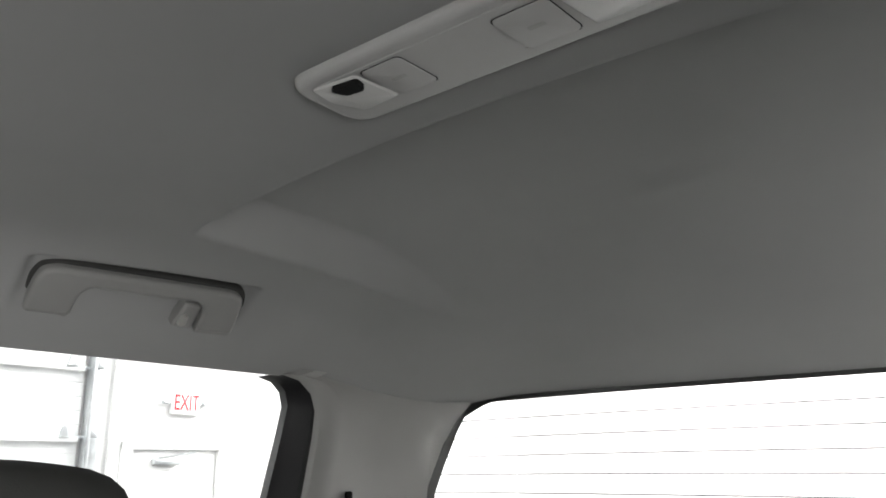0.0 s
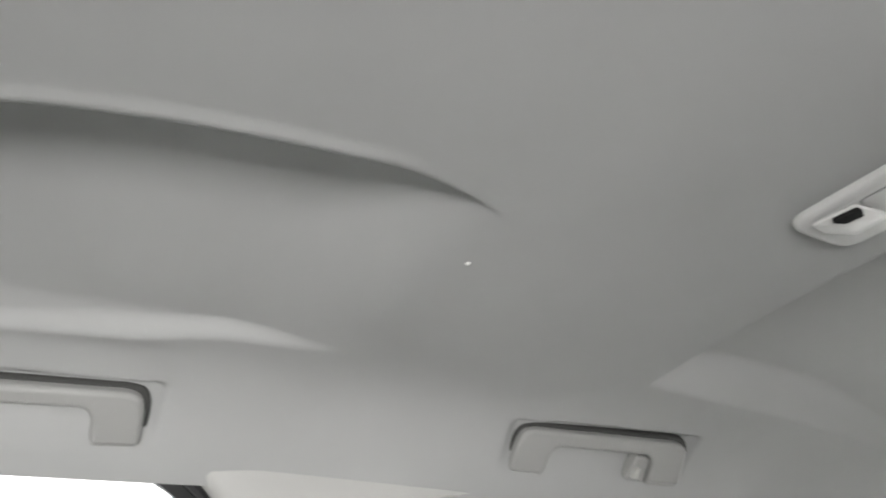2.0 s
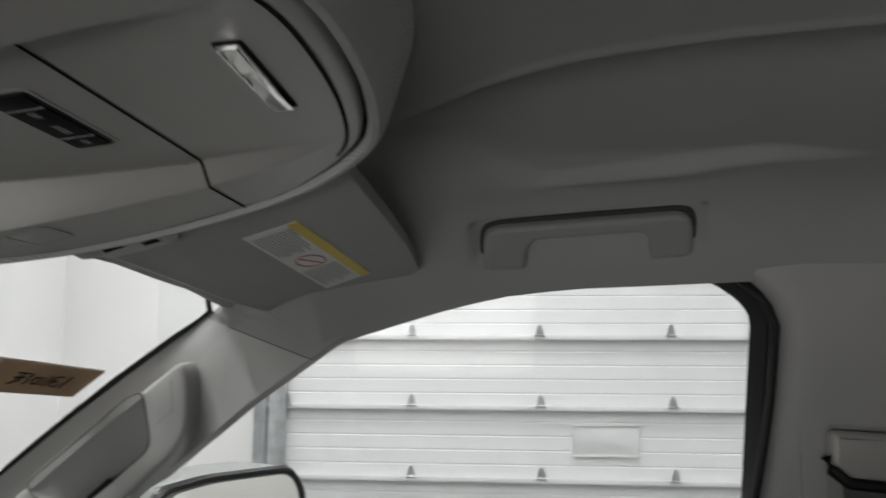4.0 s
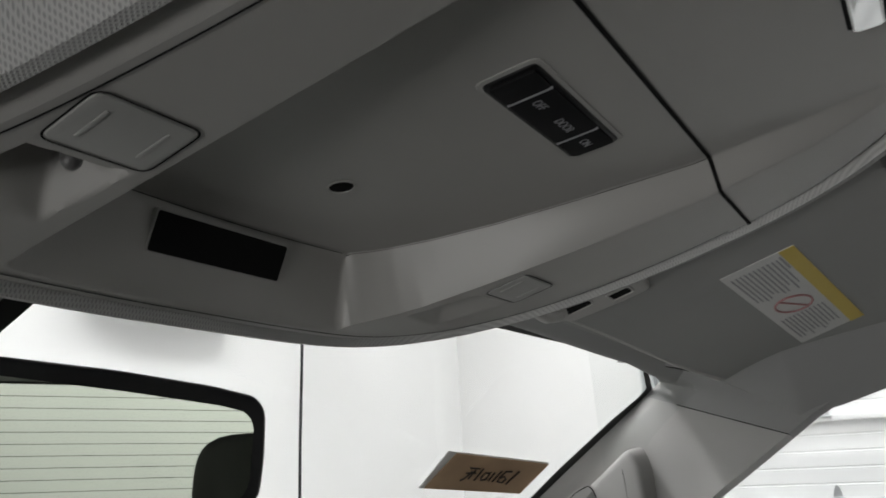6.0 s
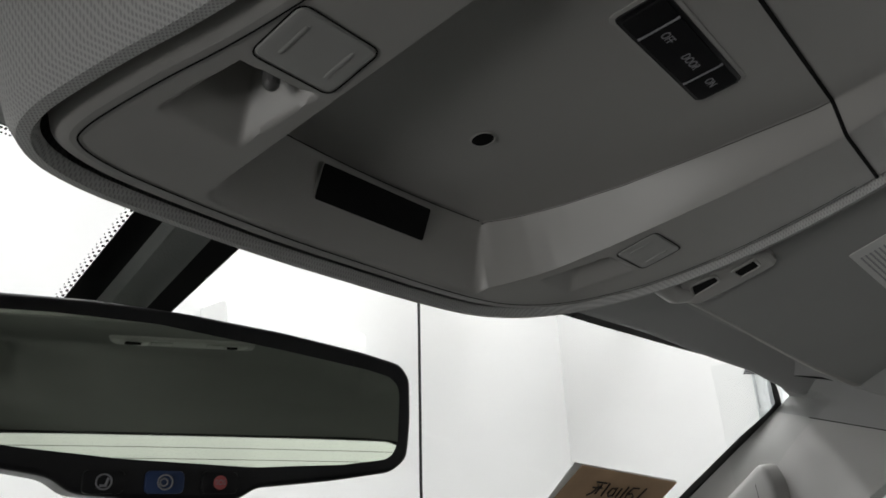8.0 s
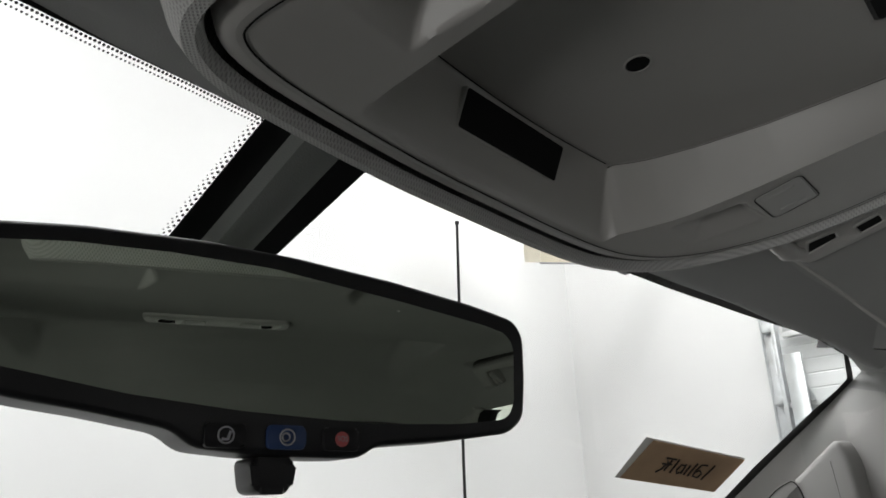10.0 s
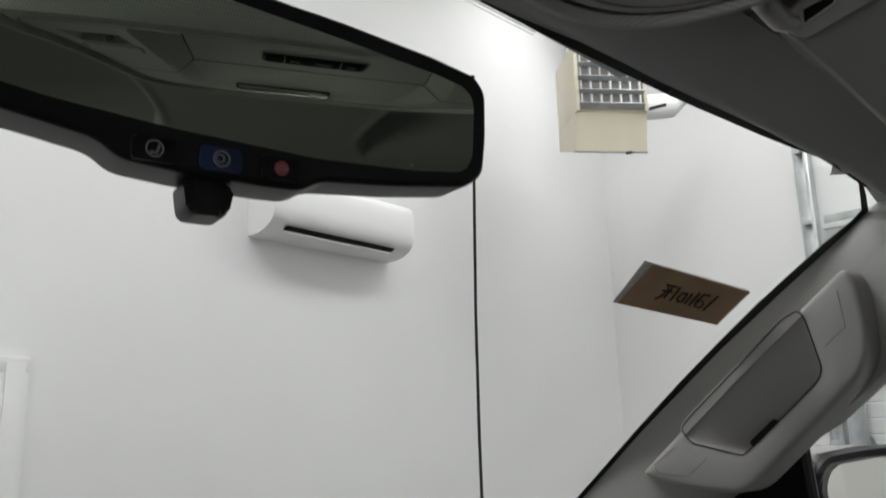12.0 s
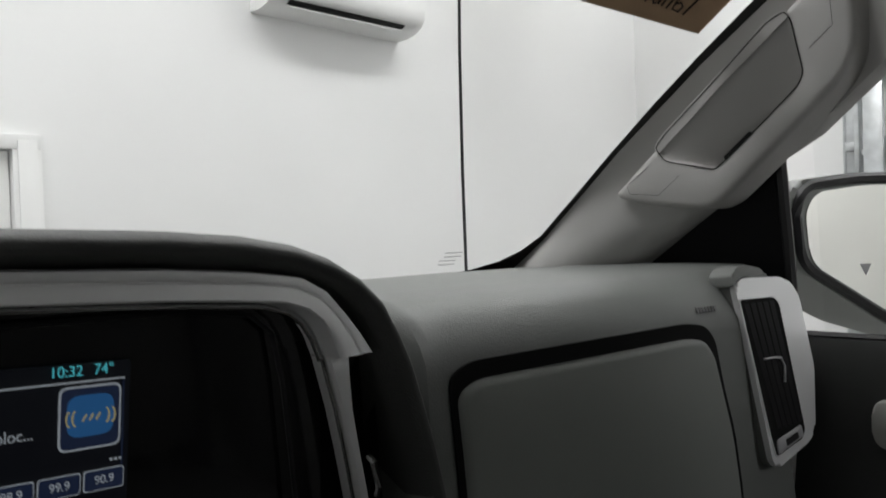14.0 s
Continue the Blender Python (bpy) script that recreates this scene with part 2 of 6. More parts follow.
def box(bm, size, m=Matrix(), bevel=0.0, seg=2):
    made = bmesh.ops.create_cube(bm, size=1.0, matrix=m @ Matrix.Diagonal((*size, 1)))
    if bevel:
        edges = list({e for v in made["verts"] for e in v.link_edges})
        bmesh.ops.bevel(bm, geom=edges, offset=bevel, segments=seg, affect="EDGES", profile=0.5)
    return bm


def a_box(size, m=Matrix(), bevel=0.0, seg=2):
    return box(bmesh.new(), size, m, bevel, seg)


def span(x0, x1, y0, y1, z0, z1, bevel=0.0, seg=2):
    return a_box((x1 - x0, y1 - y0, z1 - z0), Matrix.Translation(((x0 + x1) / 2, (y0 + y1) / 2, (z0 + z1) / 2)), bevel, seg)


def grid(rows, bm=None, closed=False):
    """A skin over rows of points."""
    bm = bm or bmesh.new()
    vs = [[bm.verts.new(p) for p in r] for r in rows]
    for a, b in zip(vs, vs[1:]):
        n = len(a)
        for i in range(n if closed else n - 1):
            j = (i + 1) % n
            bm.faces.new((a[i], a[j], b[j], b[i]))
    return bm


def prism(poly, depth, m=Matrix(), bevel=0.0, seg=2, bm=None):
    """A plate with the outline poly in the xy plane of m, from z = 0 down to -depth; the edges of its face at z = 0 rounded."""
    bm = bm or bmesh.new()
    top = [bm.verts.new(m @ Vector((x, y, 0))) for x, y in poly]
    low = [bm.verts.new(m @ Vector((x, y, -depth))) for x, y in poly]
    f = bm.faces.new(top)
    bm.faces.new(list(reversed(low)))
    n = len(poly)
    for i in range(n):
        bm.faces.new((top[i], low[i], low[(i + 1) % n], top[(i + 1) % n]))
    if bevel:
        bmesh.ops.bevel(bm, geom=list(f.edges), offset=bevel, segments=seg, affect="EDGES", profile=0.5)
    return bm


def soft_plate(poly, depth, m, lip, seg=4):
    """A plate with any outline, its face at z = 0 and a rolled edge of radius lip; poly runs anticlockwise."""
    pts = [Vector(p) for p in poly]
    n = len(pts)
    nrm = []
    for i in range(n):
        d = (pts[(i + 1) % n] - pts[i]).normalized() + (pts[i] - pts[i - 1]).normalized()
        d.normalize()
        nrm.append(Vector((-d.y, d.x)))
    def ring_at(k, z):
        return [m @ Vector((*(p + q * k), z)) for p, q in zip(pts, nrm)]
    rows = [ring_at(0, -depth)]
    for k in range(seg + 1):
        a = math.pi / 2 * k / seg
        rows.append(ring_at(lip * (1 - math.cos(a)), -lip * (1 - math.sin(a))))
    bm = grid(rows, closed=True)
    inv = m.inverted()
    bm.edges.ensure_lookup_table()
    rim = [e for e in bm.edges if e.is_boundary and all(abs((inv @ v.co).z) < 1e-5 for v in e.verts)]
    bmesh.ops.triangle_fill(bm, use_beauty=True, edges=rim)
    bmesh.ops.recalc_face_normals(bm, faces=bm.faces)
    return bm


def rounded(poly, r, n=5):
    """poly with its corners rounded."""
    out = []
    for i, p in enumerate(poly):
        a, b, c = Vector(poly[i - 1]), Vector(p), Vector(poly[(i + 1) % len(poly)])
        d1, d2 = (a - b), (c - b)
        k = min(r, d1.length * 0.45, d2.length * 0.45)
        s, e = b + d1.normalized() * k, b + d2.normalized() * k
        for j in range(n + 1):
            t = j / n
            out.append(tuple((1 - t) ** 2 * s + 2 * t * (1 - t) * b + t * t * e))
    return out


def ccw(pts):
    area = sum(a[0] * b[1] - b[0] * a[1] for a, b in zip(pts, pts[1:] + pts[:1]))
    return pts if area > 0 else pts[::-1]


def rect(x0, x1, y0, y1, r=0.0, n=5):
    p = [(x0, y0), (x1, y0), (x1, y1), (x0, y1)]
    return rounded(p, r, n) if r else p


def tube(path, r, sides=8, bm=None, closed=False):
    bm = bm or bmesh.new()
    pts = [Vector(p) for p in path]
    rows = []
    n = len(pts)
    ref = Vector((0.31, 0.27, 0.91))
    for i, p in enumerate(pts):
        a = pts[i - 1] if i or closed else p
        b = pts[(i + 1) % n] if i < n - 1 or closed else p
        d = (b - a).normalized()
        u = d.cross(ref).normalized()
        w = d.cross(u)
        rows.append([p + (u * math.cos(k * math.tau / sides) + w * math.sin(k * math.tau / sides)) * r for k in range(sides)])
    if closed:
        rows.append(rows[0])
    grid(rows, bm, closed=True)
    if not closed:
        for row in (rows[0], rows[-1]):
            bm.faces.new([bm.verts.new(v) for v in row])
    return bm


def ball(c, r, bm=None, squash=(1, 1, 1), seg=16):
    bm = bm or bmesh.new()
    bmesh.ops.create_uvsphere(bm, u_segments=seg, v_segments=seg // 2, radius=r, matrix=Matrix.Translation(c) @ Matrix.Diagonal((*squash, 1)))
    return bm


def disc(m, r, depth, n=24, bevel=0.0, sx=1.0):
    return prism([(r * sx * math.cos(i * math.tau / n), r * math.sin(i * math.tau / n)) for i in range(n)], depth, m, bevel)


def text(name, body, size, m, material, parent, depth=0.0004, squeeze=1.0):
    cu = bpy.data.curves.new(name, "FONT")
    cu.body, cu.size, cu.extrude, cu.align_x, cu.align_y = body, size, depth, "CENTER", "CENTER"
    tmp = bpy.data.objects.new(name, cu)
    scene.collection.objects.link(tmp)
    bpy.context.view_layer.update()
    me = bpy.data.meshes.new_from_object(tmp.evaluated_get(bpy.context.evaluated_depsgraph_get()))
    bpy.data.objects.remove(tmp)
    me.transform(m @ Matrix.Diagonal((squeeze, 1, 1, 1)))
    me.materials.clear()
    me.materials.append(material)
    ob = new(name, me)
    ob.parent = parent
    ob.matrix_parent_inverse = parent.matrix_world.inverted()
    return ob


def smooth01(t):
    t = np.clip(t, 0, 1)
    return t * t * (3 - 2 * t)


def lerp(pts, v):
    a = sorted(pts)
    return float(np.interp(v, [p[0] for p in a], [p[1] for p in a]))


# ================= the shop =================
FLOOR_Z = -0.35
WALL_X, WALL_Y = 5.80, 3.75


def wall_with_hole(name, u0, u1, z0, z1, holes, place, label):
    """A wall 0.16 thick; place maps (u, depth, z) to the world; holes are (u0, u1, z0, z1)."""
    bm = bmesh.new()
    us = sorted({u0, u1, *[h[0] for h in holes], *[h[1] for h in holes]})
    zs = sorted({z0, z1, *[h[2] for h in holes], *[h[3] for h in holes]})
    for a, b in zip(us, us[1:]):
        for c, d in zip(zs, zs[1:]):
            mu, mz = (a + b) / 2, (c + d) / 2
            if any(h[0] < mu < h[1] and h[2] < mz < h[3] for h in holes):
                continue
            p = [place(u, w, z) for w in (0, 0.16) for z in (c, d) for u in (a, b)]
            v = [bm.verts.new(q) for q in p]
            for f in ((0, 1, 3, 2), (4, 6, 7, 5), (0, 4, 5, 1), (2, 3, 7, 6), (0, 2, 6, 4), (1, 5, 7, 3)):
                bm.faces.new([v[i] for i in f])
    bmesh.ops.remove_doubles(bm, verts=bm.verts, dist=1e-5)
    ob = part(name, bm, DIM_WALL if name == "wall_west" else WALL, smooth=False)
    return tagged(ob, label, "wall", kind="structure")


tagged(part("floor", span(-6.0, 6.2, -9.2, 4.1, FLOOR_Z - 0.1, FLOOR_Z), CONCRETE, smooth=False), "grey sealed concrete shop floor", "floor", kind="structure")
tagged(part("ceiling", span(-2.3, 6.2, -9.2, 4.1, 5.2, 5.3), WALL, smooth=False), "white shop ceiling", "ceiling", kind="structure")
wall_with_hole("wall_north", -2.26, 5.96, FLOOR_Z, 5.2, [(0.05, 0.96, FLOOR_Z, 1.70)], lambda u, w, z: (u, WALL_Y + w, z), "smooth white painted shop wall with a door")
wall_with_hole("wall_east", -9.0, 3.75, FLOOR_Z, 5.2, [(-3.19, 2.0, FLOOR_Z, 2.82), (-4.485, -3.665, FLOOR_Z, 1.70)], lambda u, w, z: (WALL_X + w, u, z), "smooth white painted shop wall with a sectional door")
wall_with_hole("wall_south", -2.26, 5.96, FLOOR_Z, 5.2, [], lambda u, w, z: (u, -9.0 - w, z), "plain white shop wall")
# unseen west wall, its opening cut only for the added fill lamp
wall_with_hole("wall_west", -9.0, 3.75, FLOOR_Z, 5.2, [(-0.02, 1.22, 0.68, 1.32)], lambda u, w, z: (-2.1 - w, u, z), "unseen grey wall, darkened to cut side light, opened for the fill lamp")


def shop_door(name, m, label):
    """A single door: local x along the wall, y out of the wall towards the room, z up; the opening is 0.78 wide."""
    d = thing(name, m.translation, label, "door", kind="structure")
    h = 1.70 - FLOOR_Z
    w, fw = (0.82, 0.087) if name == "door_2" else (0.91, 0.10)
    for x0, x1, z0, z1 in ((-w / 2 - fw, -w / 2 + 0.012, 0, h + 0.045), (w / 2 - 0.012, w / 2 + fw, 0, h + 0.045)):
        bm = span(x0, x1, -0.10, 0.022, z0, z1, 0.004)
        bm.transform(m)
        part("door_frame", bm, SHOP_TRIM, d)
        bm = span(x0 + 0.018, x1 - 0.018, 0.0221, 0.030, z0, z1 - 0.02, 0.003)
        bm.transform(m)
        part("frame_moulding", bm, SHOP_TRIM, d)
    bm = span(-w / 2 - fw, w / 2 + fw, -0.10, 0.024, h - 0.012, h + 0.05, 0.004)
    bm.transform(m)
    part("door_frame", bm, SHOP_TRIM, d)
    bm = span(-w / 2 + 0.016, w / 2 - 0.016, -0.06, -0.015, 0.01, h - 0.016, 0.003)
    bm.transform(m)
    part("door_leaf", bm, SHOP_TRIM, d)
    bm = span(-0.02, 0.22, -0.015, 0.045, h - 0.13, h - 0.085, 0.008)
    bm.transform(m)
    part("door_closer", bm, GALV, d, "grey metal door closer")
    bm = tube([(0.19, 0.03, h - 0.08), (0.0, 0.10, h - 0.045), (-0.16, 0.025, h - 0.03)], 0.009)
    bm.transform(m)
    part("closer_arm", bm, GALV, d)
    bm = tube([(w / 2 - 0.08, -0.015, 1.0), (w / 2 - 0.08, 0.04, 1.0), (w / 2 - 0.19, 0.04, 1.0)], 0.009)
    bm.transform(m)
    part("door_handle", bm, GALV, d)
    return d


shop_door("door_1", Matrix.Translation((0.505, WALL_Y, FLOOR_Z)) @ pose(0, 0, 0, 0, 0, 180), "closed white steel door in a white frame")
shop_door("door_2", Matrix.Translation((WALL_X, -4.075, FLOOR_Z)) @ pose(0, 0, 0, 0, 0, 90), "closed white steel exit door with a closer")

# exit sign over the door
sign = thing("exit_sign", (WALL_X, -4.103, 2.07), "white exit sign with red letters on the wall", "exit sign")
part("sign_box", span(WALL_X - 0.05, WALL_X, -4.236, -3.970, 1.975, 2.16, 0.008), SHOP_TRIM, sign)
text("sign_letters", "EXIT", 0.185, axes((WALL_X - 0.052, -4.103, 2.067), (0, -1, 0), (0, 0, 1)), SIGN_RED, sign, 0.001, 0.63)
for s in (-1, 1):
    part("sign_lamp", span(WALL_X - 0.06, WALL_X - 0.02, -4.103 + s * 0.19 - 0.03, -4.103 + s * 0.19 + 0.03, 2.055, 2.085, 0.006), GALV, sign)

# sectional door
sect = thing("sectional_door", (WALL_X, -0.54, FLOOR_Z), "closed white ribbed sectional garage door with struts and hinges", "garage door", kind="structure")
SEC = 0.525
JOINT = 0.705
for k in range(-2, 4):
    z0, z1 = JOINT + k * SEC, JOINT + (k + 1) * SEC
    prof = [(0.0, z0 + 0.003), (0.0, z0 + 0.02)]
    for g in range(1, 5):
        zz = z0 + SEC * g / 5
        prof += [(0.0, zz - 0.007), (0.004, zz - 0.003), (0.004, zz + 0.003), (0.0, zz + 0.007)]
    prof += [(0.0, z1 - 0.003), (0.04, z1 - 0.003)]
    part("section", grid([[(WALL_X - 0.03 + dx, y, z) for dx, z in prof] for y in (2.02, -3.21)]), PANEL, sect, smooth=False)
    part("strut", span(WALL_X - 0.075, WALL_X - 0.030, -3.19, 2.0, z0 - 0.012, z0 + 0.004, 0.002), PANEL_EDGE, sect)
    part("strut_lip", span(WALL_X - 0.0801, WALL_X - 0.0751, -3.19, 2.0, z0 - 0.018, z0 + 0.018, 0.001), PANEL_EDGE, sect)
    for y in (1.85, 0.888, -0.08, -1.048, -2.016, -3.08):
        bm = prism(rounded([(-0.03, -0.01), (0.03, -0.01), (0.024, 0.040), (0.008, 0.078), (-0.008, 0.078), (-0.024, 0.040)], 0.008, 2), 0.012, axes((WALL_X - 0.082, y, z0 + 0.02), (0, -1, 0), (0, 0, 1)), 0.002, 1)
        tube([(WALL_X - 0.09, y - 0.04, z0 + 0.015), (WALL_X - 0.09, y + 0.04, z0 + 0.015)], 0.008, 6, bm)
        part("hinge", bm, GALV, sect)
part("window_plate", prism(rect(-0.25, 0.25, -0.12, 0.12, 0.01), 0.012, axes((WALL_X - 0.042, -0.555, 1.0), (0, -1, 0), (0, 0, 1)), 0.004), PANEL_EDGE, sect, "pale rectangular insert in a thin frame")
for a, b, c, d in ((-0.25, 0.25, 0.105, 0.12), (-0.25, 0.25, -0.12, -0.105), (-0.25, -0.238, -0.105, 0.105), (0.238, 0.25, -0.105, 0.105)):
    part("insert_frame", prism(rect(a, b, c, d), 0.006, axes((WALL_X - 0.05, -0.555, 1.0), (0, -1, 0), (0, 0, 1))), SHOP_TRIM, sect)

# vertical tracks, posts and conduit beside the sectional door
for side, y in ((1, 2.0), (-1, -3.235)):
    trk = thing("door_track", (WALL_X, y, FLOOR_Z), "galvanised steel vertical door track with brackets", "door track", "door tracks")
    part("rail", span(WALL_X - 0.12, WALL_X - 0.02, min(y, y + side * 0.03), max(y, y + side * 0.03), FLOOR_Z, 4.1, 0.004), GALV, trk)
    part("angle", span(WALL_X - 0.03, WALL_X - 0.001, min(y + side * 0.031, y + side * 0.13), max(y + side * 0.031, y + side * 0.13), FLOOR_Z, 4.1, 0.003), GALV, trk)
    for z in (0.2, 0.75, 1.27, 1.8, 2.32, 2.85, 3.4):
        part("bracket", span(WALL_X - 0.10, WALL_X - 0.031, min(y + side * 0.031, y + side * 0.10), max(y + side * 0.031, y + side * 0.10), z - 0.03, z + 0.03, 0.003), GALV, trk)
    for z in (0.72, 1.245, 1.77, 2.29):
        part("roller", tube([(WALL_X - 0.06, y - side * 0.10, z), (WALL_X - 0.06, y + side * 0.02, z)], 0.012), GALV, trk)
part("jamb_plate", span(WALL_X - 0.145, WALL_X - 0.121, 1.845, 1.968, FLOOR_Z, 2.63, 0.004), GALV, bpy.data.objects["door_track"])
cond = thing("conduit", (WALL_X - 0.02, 2.115, FLOOR_Z), "grey metal conduit pipe up the white wall", "pipe")
part("pipe", tube([(WALL_X - 0.02, 2.115, FLOOR_Z), (WALL_X - 0.02, 2.115, 5.1)], 0.014), GALV, cond)
part("pipe", tube([(WALL_X - 0.02, -3.47, FLOOR_Z), (WALL_X - 0.02, -3.47, 5.1)], 0.012), SHOP_TRIM, tagged(thing("conduit", (WALL_X - 0.02, -3.47, FLOOR_Z), "white painted conduit pipe up the wall", "pipe")))
lift = thing("side_rail", (WALL_X, 1.9, 2.76), "galvanised horizontal rail across the upper door", "rail")
part("rail", span(WALL_X - 0.14, WALL_X - 0.085, -3.0, 1.94, 2.795, 2.86, 0.006), GALV, lift)
part("flange", span(WALL_X - 0.15, WALL_X - 0.08, -3.0, 1.95, 2.755, 2.794, 0.004), PANEL_EDGE, lift)

# wall air conditioner
ac = thing("air_conditioner", (2.585, WALL_Y, 2.60), "white wall-mounted split air conditioner with open louvre", "air conditioner")
AX0, AX1 = 2.09, 3.10
prof = [(0.0, 2.735), (0.19, 2.735), (0.212, 2.730), (0.226, 2.716), (0.236, 2.68), (0.24, 2.62), (0.24, 2.555), (0.232, 2.505), (0.205, 2.468), (0.15, 2.440), (0.08, 2.425), (0.0, 2.425)]
n = 28
rows = []
for i in range(n + 1):
    t = i / n
    x = AX0 + (AX1 - AX0) * t
    k = 1 - 0.02 * max(0.0, 1 - min(t, 1 - t) / 0.02) ** 2
    rows.append([(x, WALL_Y - d * k, 2.610 + (z - 2.6) * k) for d, z in prof])
bm = grid(rows)
for r in (rows[0], rows[-1]):
    bm.faces.new([bm.verts.new(p) for p in r])
part("casing", bm, AC_WHITE, ac)
part("outlet", grid([[(AX0 + 0.09, WALL_Y - 0.212, 2.473), (AX0 + 0.09, WALL_Y - 0.178, 2.4565)], [(AX1 - 0.14, WALL_Y - 0.212, 2.473), (AX1 - 0.14, WALL_Y - 0.178, 2.4565)]]), GAP, ac, "dark air outlet slot").location = (0, -0.003, -0.002)
part("louvre", a_box((0.74, 0.050, 0.005), Matrix.Translation(((AX0 + AX1) / 2 - 0.025, WALL_Y - 0.180, 2.448)) @ pose(0, 0, 0, 24), 0.002), AC_WHITE, ac)

# hanging unit heater
heat = thing("unit_heater", (3.95, 2.8, 3.3), "cream hanging unit heater with dark louvred outlet", "heater")
HM = pose(3.95, 2.60, 3.46, 0, 0, -42) @ Matrix.Diagonal((0.86, 0.86, 0.86, 1))


def hpart(name, bm, mat, label=""):
    bm.transform(HM)
    return part(name, bm, mat, heat, label)


HW = 0.27
hpart("cabinet", span(-HW, HW, 0.02, 0.5, -0.14, 0.40, 0.012), HEATER)
hpart("hood", prism([(0.02, -0.14), (0.5, -0.14), (0.5, -0.27), (0.08, -0.415)], 2 * HW, axes((HW, 0, 0), (0, 1, 0), (0, 0, 1)), 0.004), HEATER)
hpart("coil", span(-HW + 0.03, HW - 0.03, 0.0, 0.019, -0.11, 0.37), HEATER_IN, "dark finned outlet")
for i in range(5):
    z = -0.10 + i * 0.105
    hpart("louvre", a_box((2 * HW - 0.05, 0.06, 0.006), Matrix.Translation((0, -0.012, z)) @ pose(0, 0, 0, -30), 0.001), GALV)
for i in range(7):
    x = -HW + 0.05 + i * (2 * HW - 0.1) / 6
    hpart("coil_tube", tube([(x, 0.004, -0.11), (x, 0.004, 0.37)], 0.012, 6), GALV)
hpart("frame_side", span(-HW, -HW + 0.03, -0.02, 0.019, -0.14, 0.40, 0.004), HEATER)
hpart("frame_side", span(HW - 0.03, HW, -0.02, 0.019, -0.14, 0.40, 0.004), HEATER)
hpart("base_edge", span(-HW - 0.002, HW + 0.002, 0.074, 0.092, -0.424, -0.4165), LABEL_GREY)
hpart("gas_pipe", tube([(HW + 0.02, 0.42, -0.02), (HW + 0.02, 0.42, -0.18), (HW - 0.01, 0.30, -0.30), (HW - 0.05, 0.10, -0.40), (HW - 0.16, 0.075, -0.43)], 0.012, 6), BLACK)
hpart("valve", span(HW, HW + 0.09, 0.30, 0.44, -0.10, 0.10, 0.01), GALV)
hpart("pipe", tube([(HW + 0.06, 0.37, 0.02), (HW + 0.30, 0.38, 0.09)], 0.013, 6), BLACK)
for sx in (-0.24, 0.24):
    hpart("hanger_rod", tube([(sx, 0.25, 0.38), (sx, 0.25, 2.06)], 0.006, 6), GALV)
# pale bent tube stands in for a faint reflection in the windscreen
duct = thing("vent_duct", (4.6, 2.9, 3.6), "pale bent tube standing in for a glass reflection beside the heater", "duct")
part("elbow", tube([(4.45, 2.75, 3.55), (4.75, 2.6, 3.62), (4.95, 2.5, 3.8), (5.0, 2.5, 5.2)], 0.09, 12), WALL, duct)
part("clamp", tube([(4.96, 2.5, 4.2), (4.97, 2.5, 4.26)], 0.096, 12), GALV, duct)


# ================= the cab =================
def glass_y(x, z):
    """The windscreen: y over x and z."""
    return 0.828 - 1.15 * (z - 1.542) - 0.28 * x * x


TOPZ = [(0.0, 1.709), (0.11, 1.709), (0.24, 1.706), (0.336, 1.703), (0.49, 1.695), (0.668, 1.683), (0.76, 1.666)]
TOP_EDGE = [(0.0, 0.636), (0.24, 0.623), (0.336, 0.611), (0.49, 0.584), (0.668, 0.545), (0.71, 0.535)]
ROOF_MID = [(-1.5, 1.671), (-1.42, 1.708), (-1.3, 1.752), (-1.15, 1.782), (-1.0, 1.800), (-0.7, 1.812), (-0.25, 1.800), (0.1, 1.790), (0.2, 1.775), (0.4, 1.735), (0.6, 1.709), (0.66, 1.704)]
RAIL = [(-1.5, 1.655), (-1.3, 1.675), (-1.11, 1.688), (-0.5, 1.690), (-0.2, 1.676), (0.0, 1.668), (0.08, 1.660), (0.155, 1.644), (0.23, 1.622), (0.30, 1.600), (0.345, 1.592), (0.40, 1.625), (0.46, 1.656), (0.54, 1.674)]
SPINE = [(0.40, 0.36), (0.24, 0.315), (0.195, 0.298), (0.149, 0.262), (0.107, 0.238), (0.067, 0.207), (0.028, 0.186), (-0.01, 0.173), (-0.085, 0.158), (-0.164, 0.150), (-0.246, 0.146), (-0.295, 0.155), (-0.5, 0.22)]


@functools.lru_cache(None)
def spine_x(y):
    """Edge of the front recess, smoothed."""
    return sum(lerp(SPINE, y + k * 0.008) for k in (-2, -1, 0, 1, 2)) / 5 + 0.007


# grab handles: middle, way along the rail, way up the lining, half length
HANDLES = [((0.6644, -0.0175, 1.7296), (0.01, -1, 0.07), (-0.72, 0, 0.69), 0.1375), ((0.6549, -0.7855, 1.7631), (-0.12, -1, 0.0), (-0.70, 0, 0.71), 0.141)]
HANDLE_IN = [(axes(*h[:3]).inverted(), h[3]) for h in HANDLES]


def lining_z(x, y):
    z = lining_base(x, y)
    if x > 0.55:
        for m, half in HANDLE_IN:
            p = m @ Vector((x, y, z))
            z += 0.016 * smooth01((half + 0.018 - abs(p.x)) / 0.016) * smooth01((0.052 - p.y) / 0.016) * smooth01((p.y + 0.044) / 0.03)
    return z


